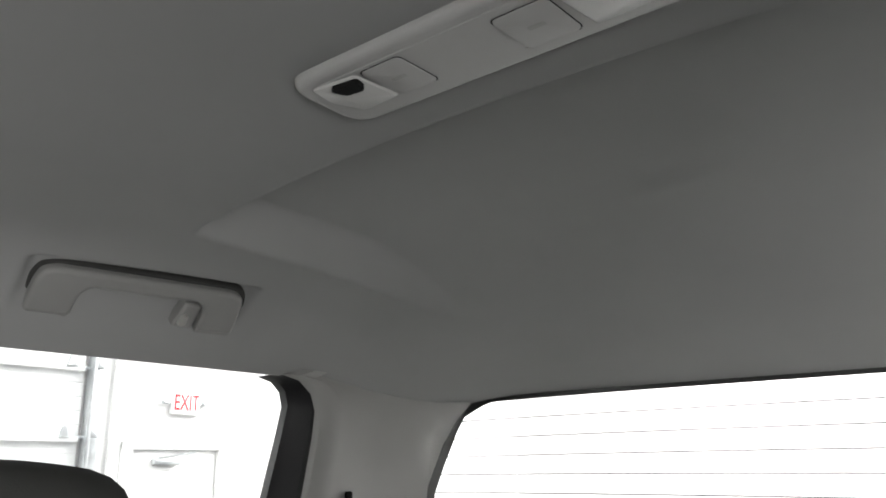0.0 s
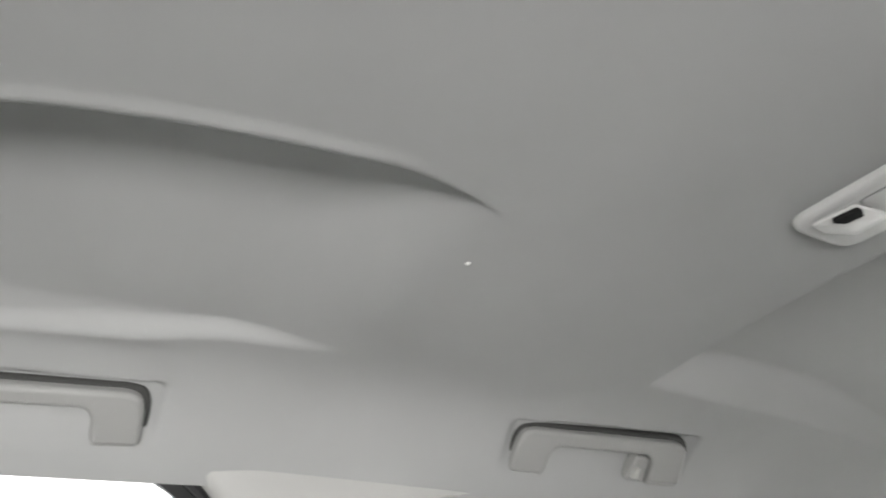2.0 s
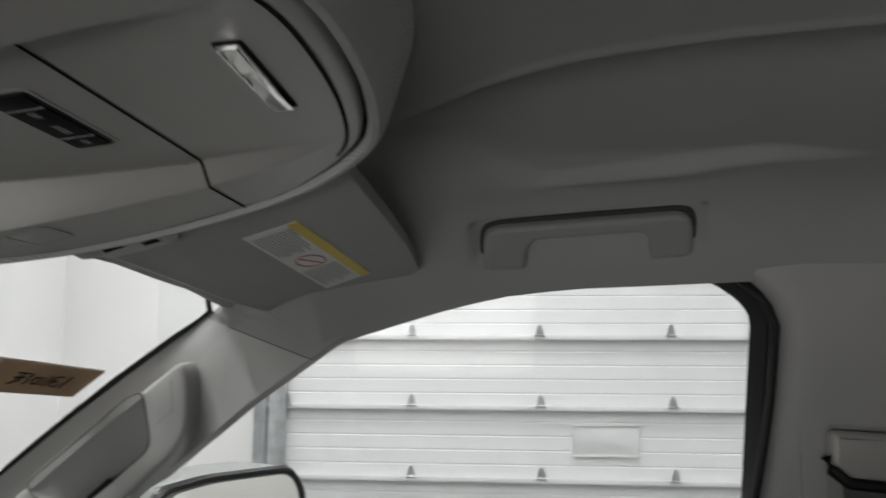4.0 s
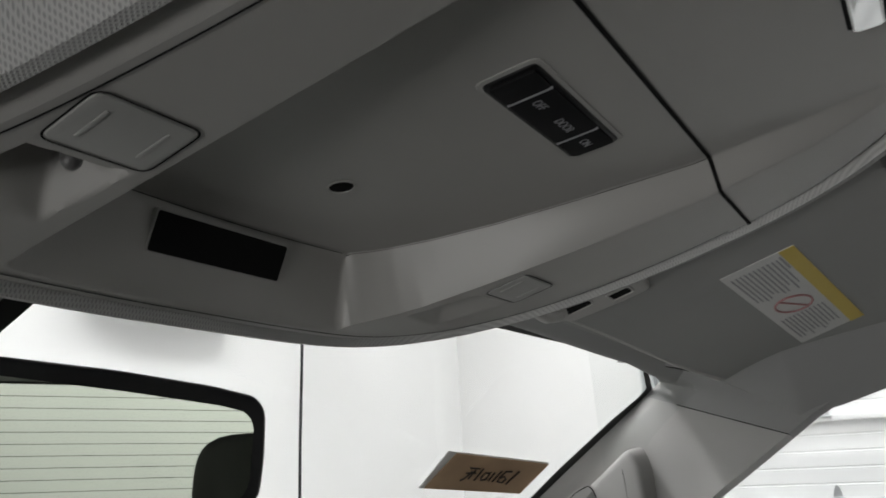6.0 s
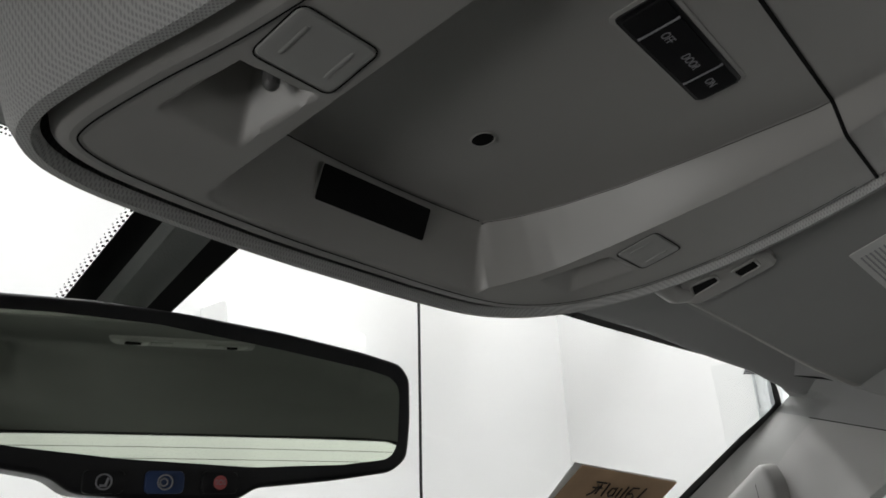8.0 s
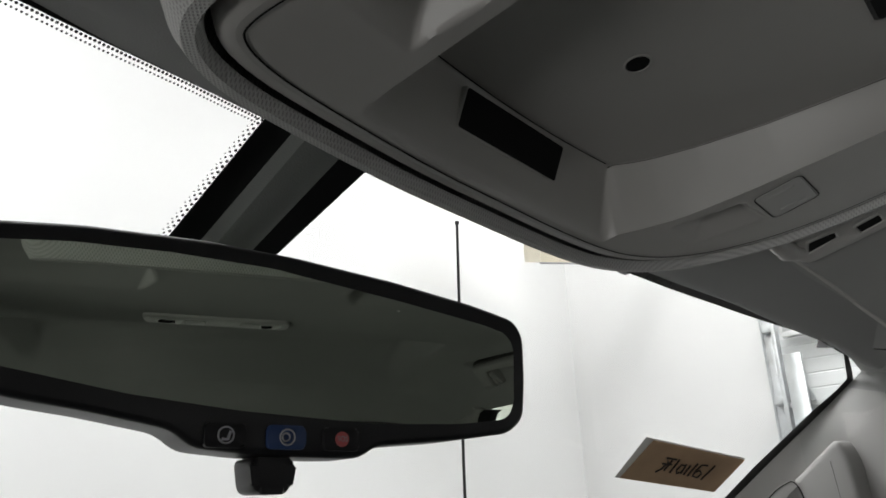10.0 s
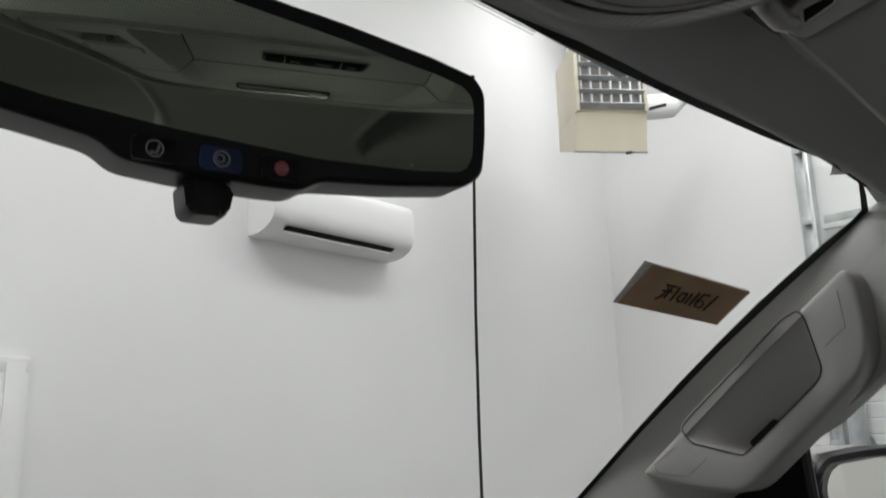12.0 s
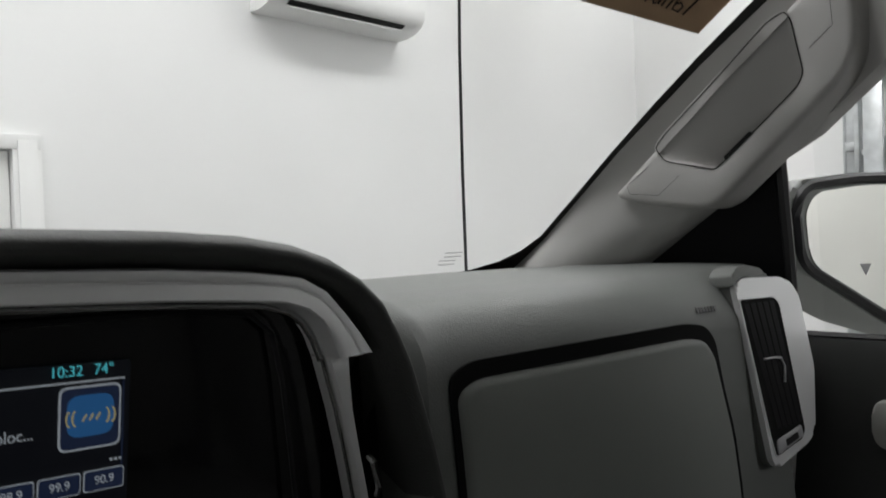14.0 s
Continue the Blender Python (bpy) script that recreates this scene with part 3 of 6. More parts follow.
def lining_base(x, y):
    a = abs(x)
    z = lerp(ROOF_MID, y)
    # recess over the front seats
    d = a - spine_x(y)
    m = smooth01(d / 0.010) * smooth01((y + 0.355) / 0.17) * smooth01((lerp([(-0.22, 0.535), (0.02, 0.565), (0.3, 0.60)], y) - a) / (0.020 + 0.14 * smooth01((y - 0.03) / 0.14)))
    z += 0.046 * m * (1 - 0.62 * smooth01(d / 0.34)) - 0.0025 * math.exp(-((d + 0.007) / 0.007) ** 2) * smooth01((y + 0.30) / 0.10)
    # recess over the rear seats
    e = (-0.695 - 0.2 * x * x) - y
    m = smooth01(e / 0.012) * smooth01((y + 1.38 - 0.10 * smooth01((a - 0.25) / 0.2)) / 0.3) * smooth01((0.49 - a) / 0.055)
    z += 0.050 * m
    if a > 0.42:
        t = (a - 0.42) / 0.29
        z = z + (lerp(RAIL, y) - z) * min(t, 1.0) ** lerp([(-1.4, 3.0), (-1.05, 5.0), (-0.5, 5.0), (-0.1, 3.8), (0.3, 2.6), (0.5, 2.2)], y)
    z -= 0.004 * math.exp(-((x - 0.015) / 0.07) ** 2 - ((y + 1.035 + 0.15 * x) / 0.022) ** 2)
    # low roll above the front handles
    z -= 0.006 * math.exp(-((a - 0.545) / 0.02) ** 2) * smooth01((y + 0.2) / 0.1) * smooth01((0.14 - y) / 0.15)
    return z


U = [k / 36 for k in range(36)] + [1 + k / 6 for k in range(6)] + [2 + k / 110 for k in range(111)]
V = [k / 130 for k in range(130)] + [1 + k / 6 for k in range(6)] + [2 + k / 210 for k in range(211)]


def col_x(u, edge):
    if u <= 1:
        return u * (edge - 0.001)
    if u <= 2:
        return edge - 0.001 + (u - 1) * 0.014
    return edge + 0.013 + (u - 2) * (0.71 - edge - 0.013)


def row_y(v, step, front):
    if v <= 1:
        return -1.5 + v * (step - 0.014 + 1.5)
    if v <= 2:
        return step - 0.014 + (v - 1) * 0.015
    return step + 0.001 + (v - 2) * (front - step - 0.001)


rows = []
for u in [-k for k in reversed(U[1:])] + U:
    side = math.copysign(1.0, u)
    xr = col_x(abs(u), 0.22)
    front = lerp(TOP_EDGE, xr)
    r = []
    for v in V:
        y = row_y(v, -0.695 - 0.2 * xr * xr, front)
        x = side * col_x(abs(u), spine_x(y))
        r.append((x, y, lining_z(x, y)))
    rows.append(r)
tagged(part("headliner", grid(rows), LINING, angle=50), "light grey cloth headliner with moulded recesses", "ceiling", kind="structure")
speck = part("lint", ball((0.270, -0.362, lining_z(0.270, -0.362) - 0.0006), 0.0022, squash=(1.6, 1, 0.5), seg=8), PAPER)
tagged(speck, "tiny white speck of lint on the headliner", "lint")
tagged(part("roof", span(-0.74, 0.74, -1.56, 0.56, 1.88, 1.93, 0.02), BODY), "white painted truck roof", "roof", kind="structure")


def shell(name, bm, mat, label, category, angle=35):
    return tagged(part(name, bm, mat, angle=angle), label, category, kind="structure")


# roof rails outside the lining close the gap up to the roof
for s in (1, -1):
    pts = [(-1.5 + 2.05 * i / 40) for i in range(41)]
    shell("roof_rail", grid([[(s * 0.7105, y, lerp(RAIL, y)), (s * 0.722, y, lerp(RAIL, y) + 0.008), (s * 0.76, y, lerp(RAIL, y) + 0.06), (s * 0.75, y, 1.89)] for y in pts]), RUBBER, "black rubber sealed roof rail", "roof rail")

# header trim between lining and glass
def header_row(s, x):
    z = lerp(TOPZ, x) + 0.0015
    low = 0.018 * smooth01((x - 0.40) / 0.32)
    return [(s * x, glass_y(x, z) - 0.005, z), (s * x, glass_y(x, z) - 0.013, z - 0.0015 - 0.85 * low), (s * x, glass_y(x, z) - 0.018, z - 0.002 - low), (s * x, glass_y(x, z) - 0.026, z - 0.001 - low), (s * x, glass_y(x, z) - 0.055, z + 0.004 - 0.8 * low), (s * x, glass_y(x, z) - 0.105, z + 0.014 - 0.4 * low)]


for s in (1, -1):
    shell("header_trim", grid([header_row(s, 0.16 + 0.61 * i / 34) for i in range(35)]), LINING, "grey cloth header trim above the windscreen", "headliner trim", 60)

# windscreen
def screen_rows(off=0.0):
    out = []
    for i in range(41):
        u = -1 + 2 * i / 40
        r = []
        for j in range(25):
            t = j / 24
            half = 0.84 - 0.02 * t
            x = u * half
            zt = 1.712 - 0.05 * u * u
            zb = 1.17
            z = zb + (zt - zb) * t
            r.append((x, glass_y(x, z) + off, z))
        out.append(r)
    return out


ws = shell("window_1", grid(screen_rows(0.004)), GLASS, "clear raked windscreen", "windscreen")
face_cab(ws)


def on_glass(pts, off=-0.001):
    return [(x, glass_y(x, z) + off, z) for x, z in pts]


# black ceramic edge along the top and the sides
bm = bmesh.new()
xs = [-0.76 + 1.52 * i / 60 for i in range(61)]
grid([on_glass([(x, lerp(TOPZ, abs(x)) - 0.002), (x, lerp(TOPZ, abs(x)) + 0.035)]) for x in xs], bm)
# inner line of the border down the side and round the lower corner
EDGE = [(1.672, 0.735), (1.664, 0.757), (1.655, 0.774), (1.645, 0.782), (1.633, 0.782), (1.607, 0.771), (1.58, 0.764), (1.545, 0.755), (1.50, 0.749), (1.45, 0.745), (1.393, 0.7445), (1.33, 0.747), (1.285, 0.748), (1.265, 0.737), (1.250, 0.716), (1.240, 0.682), (1.231, 0.64), (1.225, 0.56), (1.223, 0.45)]
for s in (1, -1):
    grid([on_glass([(s * x, z), (s * (x + 0.05), z - 0.03)]) for z, x in EDGE], bm)
shell("windscreen_frit", bm, FRIT, "black ceramic border on the windscreen", "windscreen border")
# dotted fade under the top border: small dots in rows
bm = bmesh.new()
for i in range(200):
    x = 0.235 - 0.47 * i / 199
    for k in range(2):
        rr = 0.0009 - 0.00025 * k
        z = lerp(TOPZ, abs(x)) - 0.0029 - 0.0018 * k
        xx = x + (0.0012 if k % 2 else 0)
        m = axes((xx, glass_y(xx, z) - 0.0012, z), (1, 0, 0), (0, -1.15, 1))
        bm.faces.new([bm.verts.new(m @ Vector((rr * math.cos(q * math.tau / 6), rr * math.sin(q * math.tau / 6), 0))) for q in range(6)])
tagged(part("frit_dots", bm, FRIT, smooth=False), "rows of black dots along the windscreen border", "border dots", kind="stuff")

# black band behind the mirror mount with dotted edges
bm = grid([on_glass([(x, z) for x in (-0.086 + 0.031 * t, -0.068 + 0.036 * t, -0.052 + 0.042 * t, -0.040 + 0.050 * t, -0.025 + 0.063 * t)], -0.002) for t, z in [(k / 8, 1.60 + 0.125 * k / 8) for k in range(9)]])
shell("mount_frit", bm, FRIT, "black ceramic band behind the mirror mount", "windscreen border")
bm = bmesh.new()
for k in range(44):
    z = 1.605 + 0.115 * k / 43
    for c in range(3):
        x = -0.0875 + 0.031 * (z - 1.60) / 0.125 - c * 0.0022
        rr = 0.0011 - 0.0003 * c
        zz = z + (0.0013 if c % 2 else 0)
        m = axes((x, glass_y(x, zz) - 0.0022, zz), (1, 0, 0), (0, -1.15, 1))
        bm.faces.new([bm.verts.new(m @ Vector((rr * math.cos(q * math.tau / 6), rr * math.sin(q * math.tau / 6), 0))) for q in range(6)])
tagged(part("frit_dots", bm, FRIT, smooth=False), "black dots beside the mirror mount band", "border dots", kind="stuff")

# A pillars
W_LINE = [(0.745, 0.527, 1.672), (0.791, 0.522, 1.652), (0.787, 0.565, 1.617), (0.772, 0.645, 1.553), (0.760, 0.724, 1.489), (0.752, 0.837, 1.393), (0.754, 0.903, 1.335), (0.755, 0.967, 1.279), (0.745, 1.020, 1.235)]
D_LINE = [(0.700, 0.250, 1.640), (0.706, 0.330, 1.594), (0.715, 0.390, 1.552), (0.730, 0.450, 1.512), (0.760, 0.520, 1.46), (0.785, 0.60, 1.400), (0.786, 0.70, 1.342), (0.786, 0.78, 1.285), (0.788, 0.86, 1.228)]


def pillar_front(s, first, last):
    """The pillar trim between two of its rows."""
    rows = []
    for bulge, w, d in zip((0.004, 0.006, 0.0, -0.022, -0.026, -0.020, 0.006, 0.022, 0.03), W_LINE, D_LINE):
        w, d = Vector(w), Vector(d)
        inw = Vector((-1.0, -0.35, -0.15)).normalized()
        r = [w + Vector((0.03, 0.004, 0))]
        for k in range(9):
            t = k / 8
            r.append(w.lerp(d, t) + inw * bulge * max(0.0, math.sin(math.pi * t)) ** 0.7)
        r.append(d + Vector((0.03, 0.0, -0.005)))
        rows.append([(s * p.x, p.y, p.z) for p in r])
    fine = []
    for a, b in zip(rows, rows[1:]):
        for k in range(4):
            fine.append([tuple(Vector(p).lerp(Vector(q), k / 4)) for p, q in zip(a, b)])
    fine.append(rows[-1])
    return grid(fine[first:last + 1])


for s in (1, -1):
    shell("pillar_trim_front", pillar_front(s, 6, 32), TRIM, "grey plastic windscreen pillar trim", "pillar trim", 60)
    shell("pillar_trim_upper", pillar_front(s, 0, 6), LINING, "grey cloth covered upper end of the windscreen pillar", "pillar trim", 60)
    edge = pillar_front(s, 6, 7)
    edge.verts.ensure_lookup_table()
    line = [edge.verts[k].co.copy() for k in range(1, 10)]
    edge.free()
    shell("pillar_joint", tube([p + Vector((-s * 0.0006, -0.0004, -0.0004)) for p in line[2:]], 0.0006, 6), GAP, "thin dark joint across the windscreen pillar", "joint")
    # black quarter panel below the pillar, ahead of the door glass
    bm = grid([[(s * 0.808, 0.655, 1.45), (s * 0.83, 0.653, 1.235), (s * 0.84, 0.65, 1.12)], [(s * 0.806, 0.72, 1.42), (s * 0.828, 0.72, 1.23), (s * 0.84, 0.72, 1.12)], [(s * 0.795, 0.98, 1.26), (s * 0.82, 0.98, 1.19), (s * 0.84, 0.98, 1.12)]])
    shell("quarter_panel", bm, MATT_BLACK, "black corner panel between pillar and door", "corner panel")
    shell("door_post", tube([(s * 0.815, 0.655, 1.40), (s * 0.835, 0.652, 1.25), (s * 0.845, 0.65, 1.14)], 0.008, 8), BLACK, "black corner window post", "door post")

# B pillars: trim between the front and rear door glass
def side_x(z):
    return 0.700 + max(0.0, 1.68 - z) * 0.12


FB = [(1.700, -0.205), (1.685, -0.226), (1.672, -0.243), (1.66, -0.256), (1.645, -0.267), (1.62, -0.277), (1.54, -0.272), (1.45, -0.258), (1.35, -0.240), (1.0, -0.19), (0.6, -0.15)]
RB = [(1.700, -0.60), (1.690, -0.553), (1.685, -0.537), (1.678, -0.523), (1.668, -0.511), (1.655, -0.500), (1.640, -0.491), (1.625, -0.486), (1.608, -0.483), (1.597, -0.486), (1.587, -0.494), (1.578, -0.502), (1.541, -0.536), (1.523, -0.553), (1.508, -0.556), (1.503, -0.545), (1.4985, -0.500), (1.495, -0.475), (1.35, -0.462), (1.0, -0.46), (0.6, -0.46)]


def pillar_mid(s):
    rows = []
    zs = [1.70 - 0.005 * k for k in range(42)] + [1.45, 1.4, 1.35, 1.2, 1.0, 0.6]
    for z in zs:
        a, b = lerp(FB, z), lerp(RB, z)
        x = side_x(z)
        r = [(s * (x + 0.035), a + 0.004, z), (s * (x + 0.022), a + 0.001, z), (s * (x + 0.012), a - 0.006, z), (s * (x + 0.004), a - 0.017, z), (s * (x + 0.001), a - 0.028, z)]
        for k in range(1, 8):
            t = k / 8
            r.append((s * (x - 0.002 * math.sin(math.pi * t)), a - 0.03 + (b - a + 0.03) * t, z))
        r += [(s * (x + 0.002), b + 0.006, z), (s * (x + 0.010), b, z), (s * (x + 0.04), b + 0.004, z)]
        rows.append(r)
    return grid(rows)


for s in (1, -1):
    p = shell("pillar_trim_middle", pillar_mid(s), TRIM, "grey plastic pillar trim between the doors", "pillar trim", 50)
    part("rear_strip", span(min(s * 0.7225, s * 0.750), max(s * 0.7225, s * 0.750), -0.610, -0.521, 0.62, 1.514, 0.006), TRIM, p)
    # door seals: a flat dark frame with two rubber ribs behind each front glass
    zs = [1.684, 1.678, 1.672, 1.666, 1.66, 1.652, 1.645, 1.635, 1.62, 1.58, 1.52, 1.45, 1.38, 1.25, 1.1]
    def frontr(z):
        return -0.242 + 0.042 * max(0.0, (z - 1.625) / 0.05) ** 2 + 0.10 * max(0.0, 1.62 - z) * 0.62
    shell("door_frame_upright", grid([[(s * (side_x(z) + 0.036), lerp(FB, z) - 0.003, z), (s * (side_x(z) + 0.022), lerp(FB, z) * 0.5 + frontr(z) * 0.5, z), (s * (side_x(z) + 0.040), frontr(z), z), (s * (side_x(z) + 0.060), frontr(z) - 0.005, z)] for z in zs]), RUBBER, "black door frame upright with rubber seal", "door frame")
    shell("door_seal", tube([(s * (side_x(z) + 0.016), lerp(FB, z) + 0.009, z) for z in zs], 0.0065, 8), RUBBER, "black rubber door seal", "door seal")
    # rear door frame, dark, with rounded upper corner
    outer = [(-1.060, 1.690), (-1.095, 1.684), (-1.125, 1.664), (-1.138, 1.636), (-1.138, 1.592), (-1.130, 1.503), (-1.105, 1.38), (-1.07, 1.2)]
    inner = [(-1.045, 1.689), (-1.074, 1.682), (-1.092, 1.667), (-1.101, 1.644), (-1.095, 1.597), (-1.080, 1.503), (-1.05, 1.38), (-1.01, 1.2)]
    shell("door_frame_upright", grid([[(s * (side_x(b[1]) + 0.006), b[0], b[1]), (s * (side_x(b[1]) + 0.004), (a[0] + b[0]) / 2 - 0.012, (a[1] + b[1]) / 2), (s * (side_x(b[1]) + 0.022), (a[0] + b[0]) / 2 + 0.004, (a[1] + b[1]) / 2), (s * (side_x(b[1]) + 0.03), a[0], a[1]), (s * (side_x(a[1]) + 0.05), a[0] - 0.002, a[1])] for a, b in zip(inner, outer)]), RUBBER, "black rear door frame with rubber seal", "door frame")
    # C pillar trim up to the rear glass
    RW = [(1.668, 0.660), (1.655, 0.680), (1.612, 0.722), (1.55, 0.757), (1.496, 0.782), (1.30, 0.795), (1.0, 0.80)]
    rows = []
    for y, z in [(-1.09, 1.700)] + outer + [(-1.0, 1.0)]:
        x = side_x(z)
        zz = min(z, 1.668)
        rw = lerp(RW, zz)
        rows.append([(s * (x + 0.02), y + 0.004, z), (s * (x - 0.002), y - 0.006, z), (s * (x - 0.008), y - 0.03, z), (s * (x - 0.004), y - 0.055, z), (s * (x + 0.004), y - 0.07, z), (s * (x + 0.012), -1.30, z - 0.002), (s * (x + 0.008), -1.38, z - 0.006), (s * min(x, rw + 0.05), -1.43, zz - 0.003), (s * rw, -1.462, zz - 0.002), (s * (rw - 0.002), -1.49, zz - 0.002)])
    shell("pillar_trim_rear", grid(rows), TRIM, "light grey plastic rear pillar trim", "pillar trim", 50)
    part("coat_slot", span(s * 0.722 - 0.004, s * 0.722 + 0.004, -1.236, -1.222, 1.46, 1.508, 0.003), GAP, bpy.data.objects["pillar_trim_rear" if s == 1 else "pillar_trim_rear.001"])
    # side glass
    g = shell("side_window", grid([[(s * (side_x(z) + 0.055), y, z) for z in (1.70, 1.5, 1.3, 1.1)] for y in (0.605, 0.4, 0.1, -0.26)]), GLASS, "clear front door glass", "window")
    face_cab(g)
    g = shell("side_window", grid([[(s * (side_x(z) + 0.055), y, z) for z in (1.70, 1.5, 1.3, 1.1)] for y in (-0.48, -0.8, -1.12)]), GLASS, "clear rear door glass", "window")
    face_cab(g)
    # doors below the glass
    for nm, y0, y1 in (("front", -0.25, 0.97), ("rear", -1.2, -0.5)):
        d = thing("truck_door", (s * 0.86, (y0 + y1) / 2, 0.45), "closed dark %s door with padded panel" % nm, "car door", kind="structure")
        prof = [(0.905, 1.142), (0.895, 1.150), (0.882, 1.146), (0.874, 1.13), (0.868, 1.08), (0.872, 1.02), (0.855, 0.95), (0.845, 0.9), (0.85, 0.6), (0.86, 0.45)]
        part("door_panel", grid([[(s * x, y, z) for x, z in prof] for y in (y0, (y0 * 2 + y1) / 3, (y0 + y1 * 2) / 3, min(y1, 0.66))]), DOOR_DARK, d)
        part("door_skin", span(min(s * 0.90, s * 0.95), max(s * 0.90, s * 0.95), y0, y1, 0.35, 1.12, 0.015), BODY, d, "white painted outer door skin")
        part("belt_seal", tube([(s * 0.89, y0, 1.147), (s * 0.89, min(y1, 0.70), 1.147)], 0.007, 6), RUBBER, d)
        if nm == "front":
            part("door_pull", prism(rounded([(-0.10, -0.03), (0.10, -0.03), (0.10, 0.03), (-0.10, 0.03)], 0.02), 0.012, axes((s * 0.862, 0.47, 1.05), (0, -s, 0), (0, 0, 1)), 0.004), BUTTON, d, "grey door pull bezel")
            part("inner_handle", tube([(s * 0.855, 0.53, 1.04), (s * 0.84, 0.49, 1.042), (s * 0.855, 0.43, 1.04)], 0.008, 6), CHROME, d)

# rear glass with heating wires
def rear_y(z):
    return -1.47 - (1.677 - z) * 0.12


bm = grid([[(-0.83 + 1.66 * i / 10, rear_y(z) - 0.02, z) for i in range(11)] for z in (1.69, 1.5, 1.3, 1.1)])
rg = shell("window_2", bm, GLASS_DARK, "rear window with thin heating wires", "rear window")
face_cab(rg)
RWH = [(1.675, 0.61), (1.667, 0.645), (1.657, 0.674), (1.628, 0.704), (1.586, 0.730), (1.543, 0.757), (1.487, 0.788), (1.3, 0.80), (1.15, 0.80)]
for k in range(13):
    z = 1.632 - 0.0335 * k
    w = lerp(RWH, z)
    part("heating_wire", grid([[(-w + 2 * w * i / 8, rear_y(z) - 0.018, z + 0.0009 + 0.004 * (1 - (2 * i / 8 - 1) ** 2)) for i in range(9)], [(-w + 2 * w * i / 8, rear_y(z) - 0.018, z - 0.0009 + 0.004 * (1 - (2 * i / 8 - 1) ** 2)) for i in range(9)]]), WIRE, rg)
bm = bmesh.new()
for s in (1, -1):
    grid([[(s * (lerp(RWH, z) - 0.012 - 0.03 * smooth01((z - 1.64) / 0.03)), rear_y(z) - 0.019, z), (s * (lerp(RWH, z) + 0.05), rear_y(z) - 0.019, z)] for z in (1.69, 1.672, 1.66, 1.64, 1.612, 1.58, 1.55, 1.496, 1.4, 1.3, 1.15)], bm)
grid([[(-0.7 + 1.4 * i / 20, rear_y(1.68) - 0.019, 1.669 - 0.006 * (abs(-1 + i / 10)) ** 3), (-0.7 + 1.4 * i / 20, rear_y(1.7) - 0.019, 1.71)] for i in range(21)], bm)
shell("rear_frit", bm, FRIT, "black border of the rear window", "window border")
shell("rear_panel", span(-0.86, 0.86, -1.60, -1.52, 0.4, 1.20, 0.01), SEAT, "dark padded cab rear panel", "rear panel")
shell("cab_floor", span(-0.86, 0.86, -1.56, 1.1, 0.42, 0.47), SEAT, "dark carpeted cab floor", "cab floor")
shell("firewall", span(-0.84, 0.84, 1.10, 1.16, 0.42, 1.19), BLACK, "black panel behind the dashboard", "firewall")

# body ahead of the windscreen
shell("cowl", span(-0.86, 0.86, 1.12, 1.32, 1.10, 1.16, 0.01), BLACK, "black plastic cowl below the windscreen", "cowl")
shell("hood", span(-0.84, 0.84, 1.33, 2.3, 0.99, 1.08, 0.03), BODY, "white painted truck hood", "hood")
for s in (1, -1):
    shell("fender", span(min(s * 0.845, s * 0.98), max(s * 0.845, s * 0.98), 1.0, 2.3, 0.35, 1.07, 0.03), BODY, "white painted front fender", "fender")
for wx, wy in ((0.84, 1.9), (-0.84, 1.9), (0.84, -1.9), (-0.84, -1.9)):
    wheel = thing("wheel", (wx, wy, FLOOR_Z), "black truck tyre on a steel rim", "wheel", "truck wheels")
    part("tyre", tube([(wx + 0.10 * 0, wy + 0.28 * math.cos(a * math.tau / 28), FLOOR_Z + 0.40 + 0.28 * math.sin(a * math.tau / 28)) for a in range(28)], 0.12, 10, closed=True), RUBBER, wheel)
    part("rim", disc(axes((wx, wy, FLOOR_Z + 0.40), (0, 1, 0), (0, 0, 1)), 0.2, 0.03, 20), GALV, wheel)
shell("bed", span(-0.95, 0.95, -3.2, -1.66, 0.35, 1.12, 0.03), BODY, "white painted pickup bed", "pickup bed")

antenna = thing("antenna", (0.834, 1.2, 1.07), "thin black radio antenna mast on the fender", "antenna")
part("mast", tube([(0.846, 1.2, 1.07), (0.843, 1.2, 1.4), (0.845, 1.2, 1.6), (0.850, 1.199, 1.78), (0.857, 1.197, 2.06)], 0.0028, 6), BLACK, antenna)
part("tip", ball((0.857, 1.197, 2.064), 0.005, seg=8), BLACK, antenna)
part("mast_foot", tube([(0.85, 1.2, 1.06), (0.848, 1.2, 1.10)], 0.014, 10), BLACK, antenna)

wiper = thing("wiper", (0.42, 1.17, 1.16), "black windscreen wiper resting on the cowl", "wiper")
part("wiper_blade", tube([(0.10, 1.16, 1.220), (0.30, 1.15, 1.232), (0.46, 1.14, 1.229), (0.60, 1.12, 1.218)], 0.007, 6), BLACK, wiper)
part("wiper_joint", span(0.370, 0.430, 1.13, 1.16, 1.230, 1.251, 0.005), BLACK, wiper)
part("wiper_arm", tube([(0.42, 1.16, 1.25), (0.40, 1.2, 1.16)], 0.006, 6), BLACK, wiper)

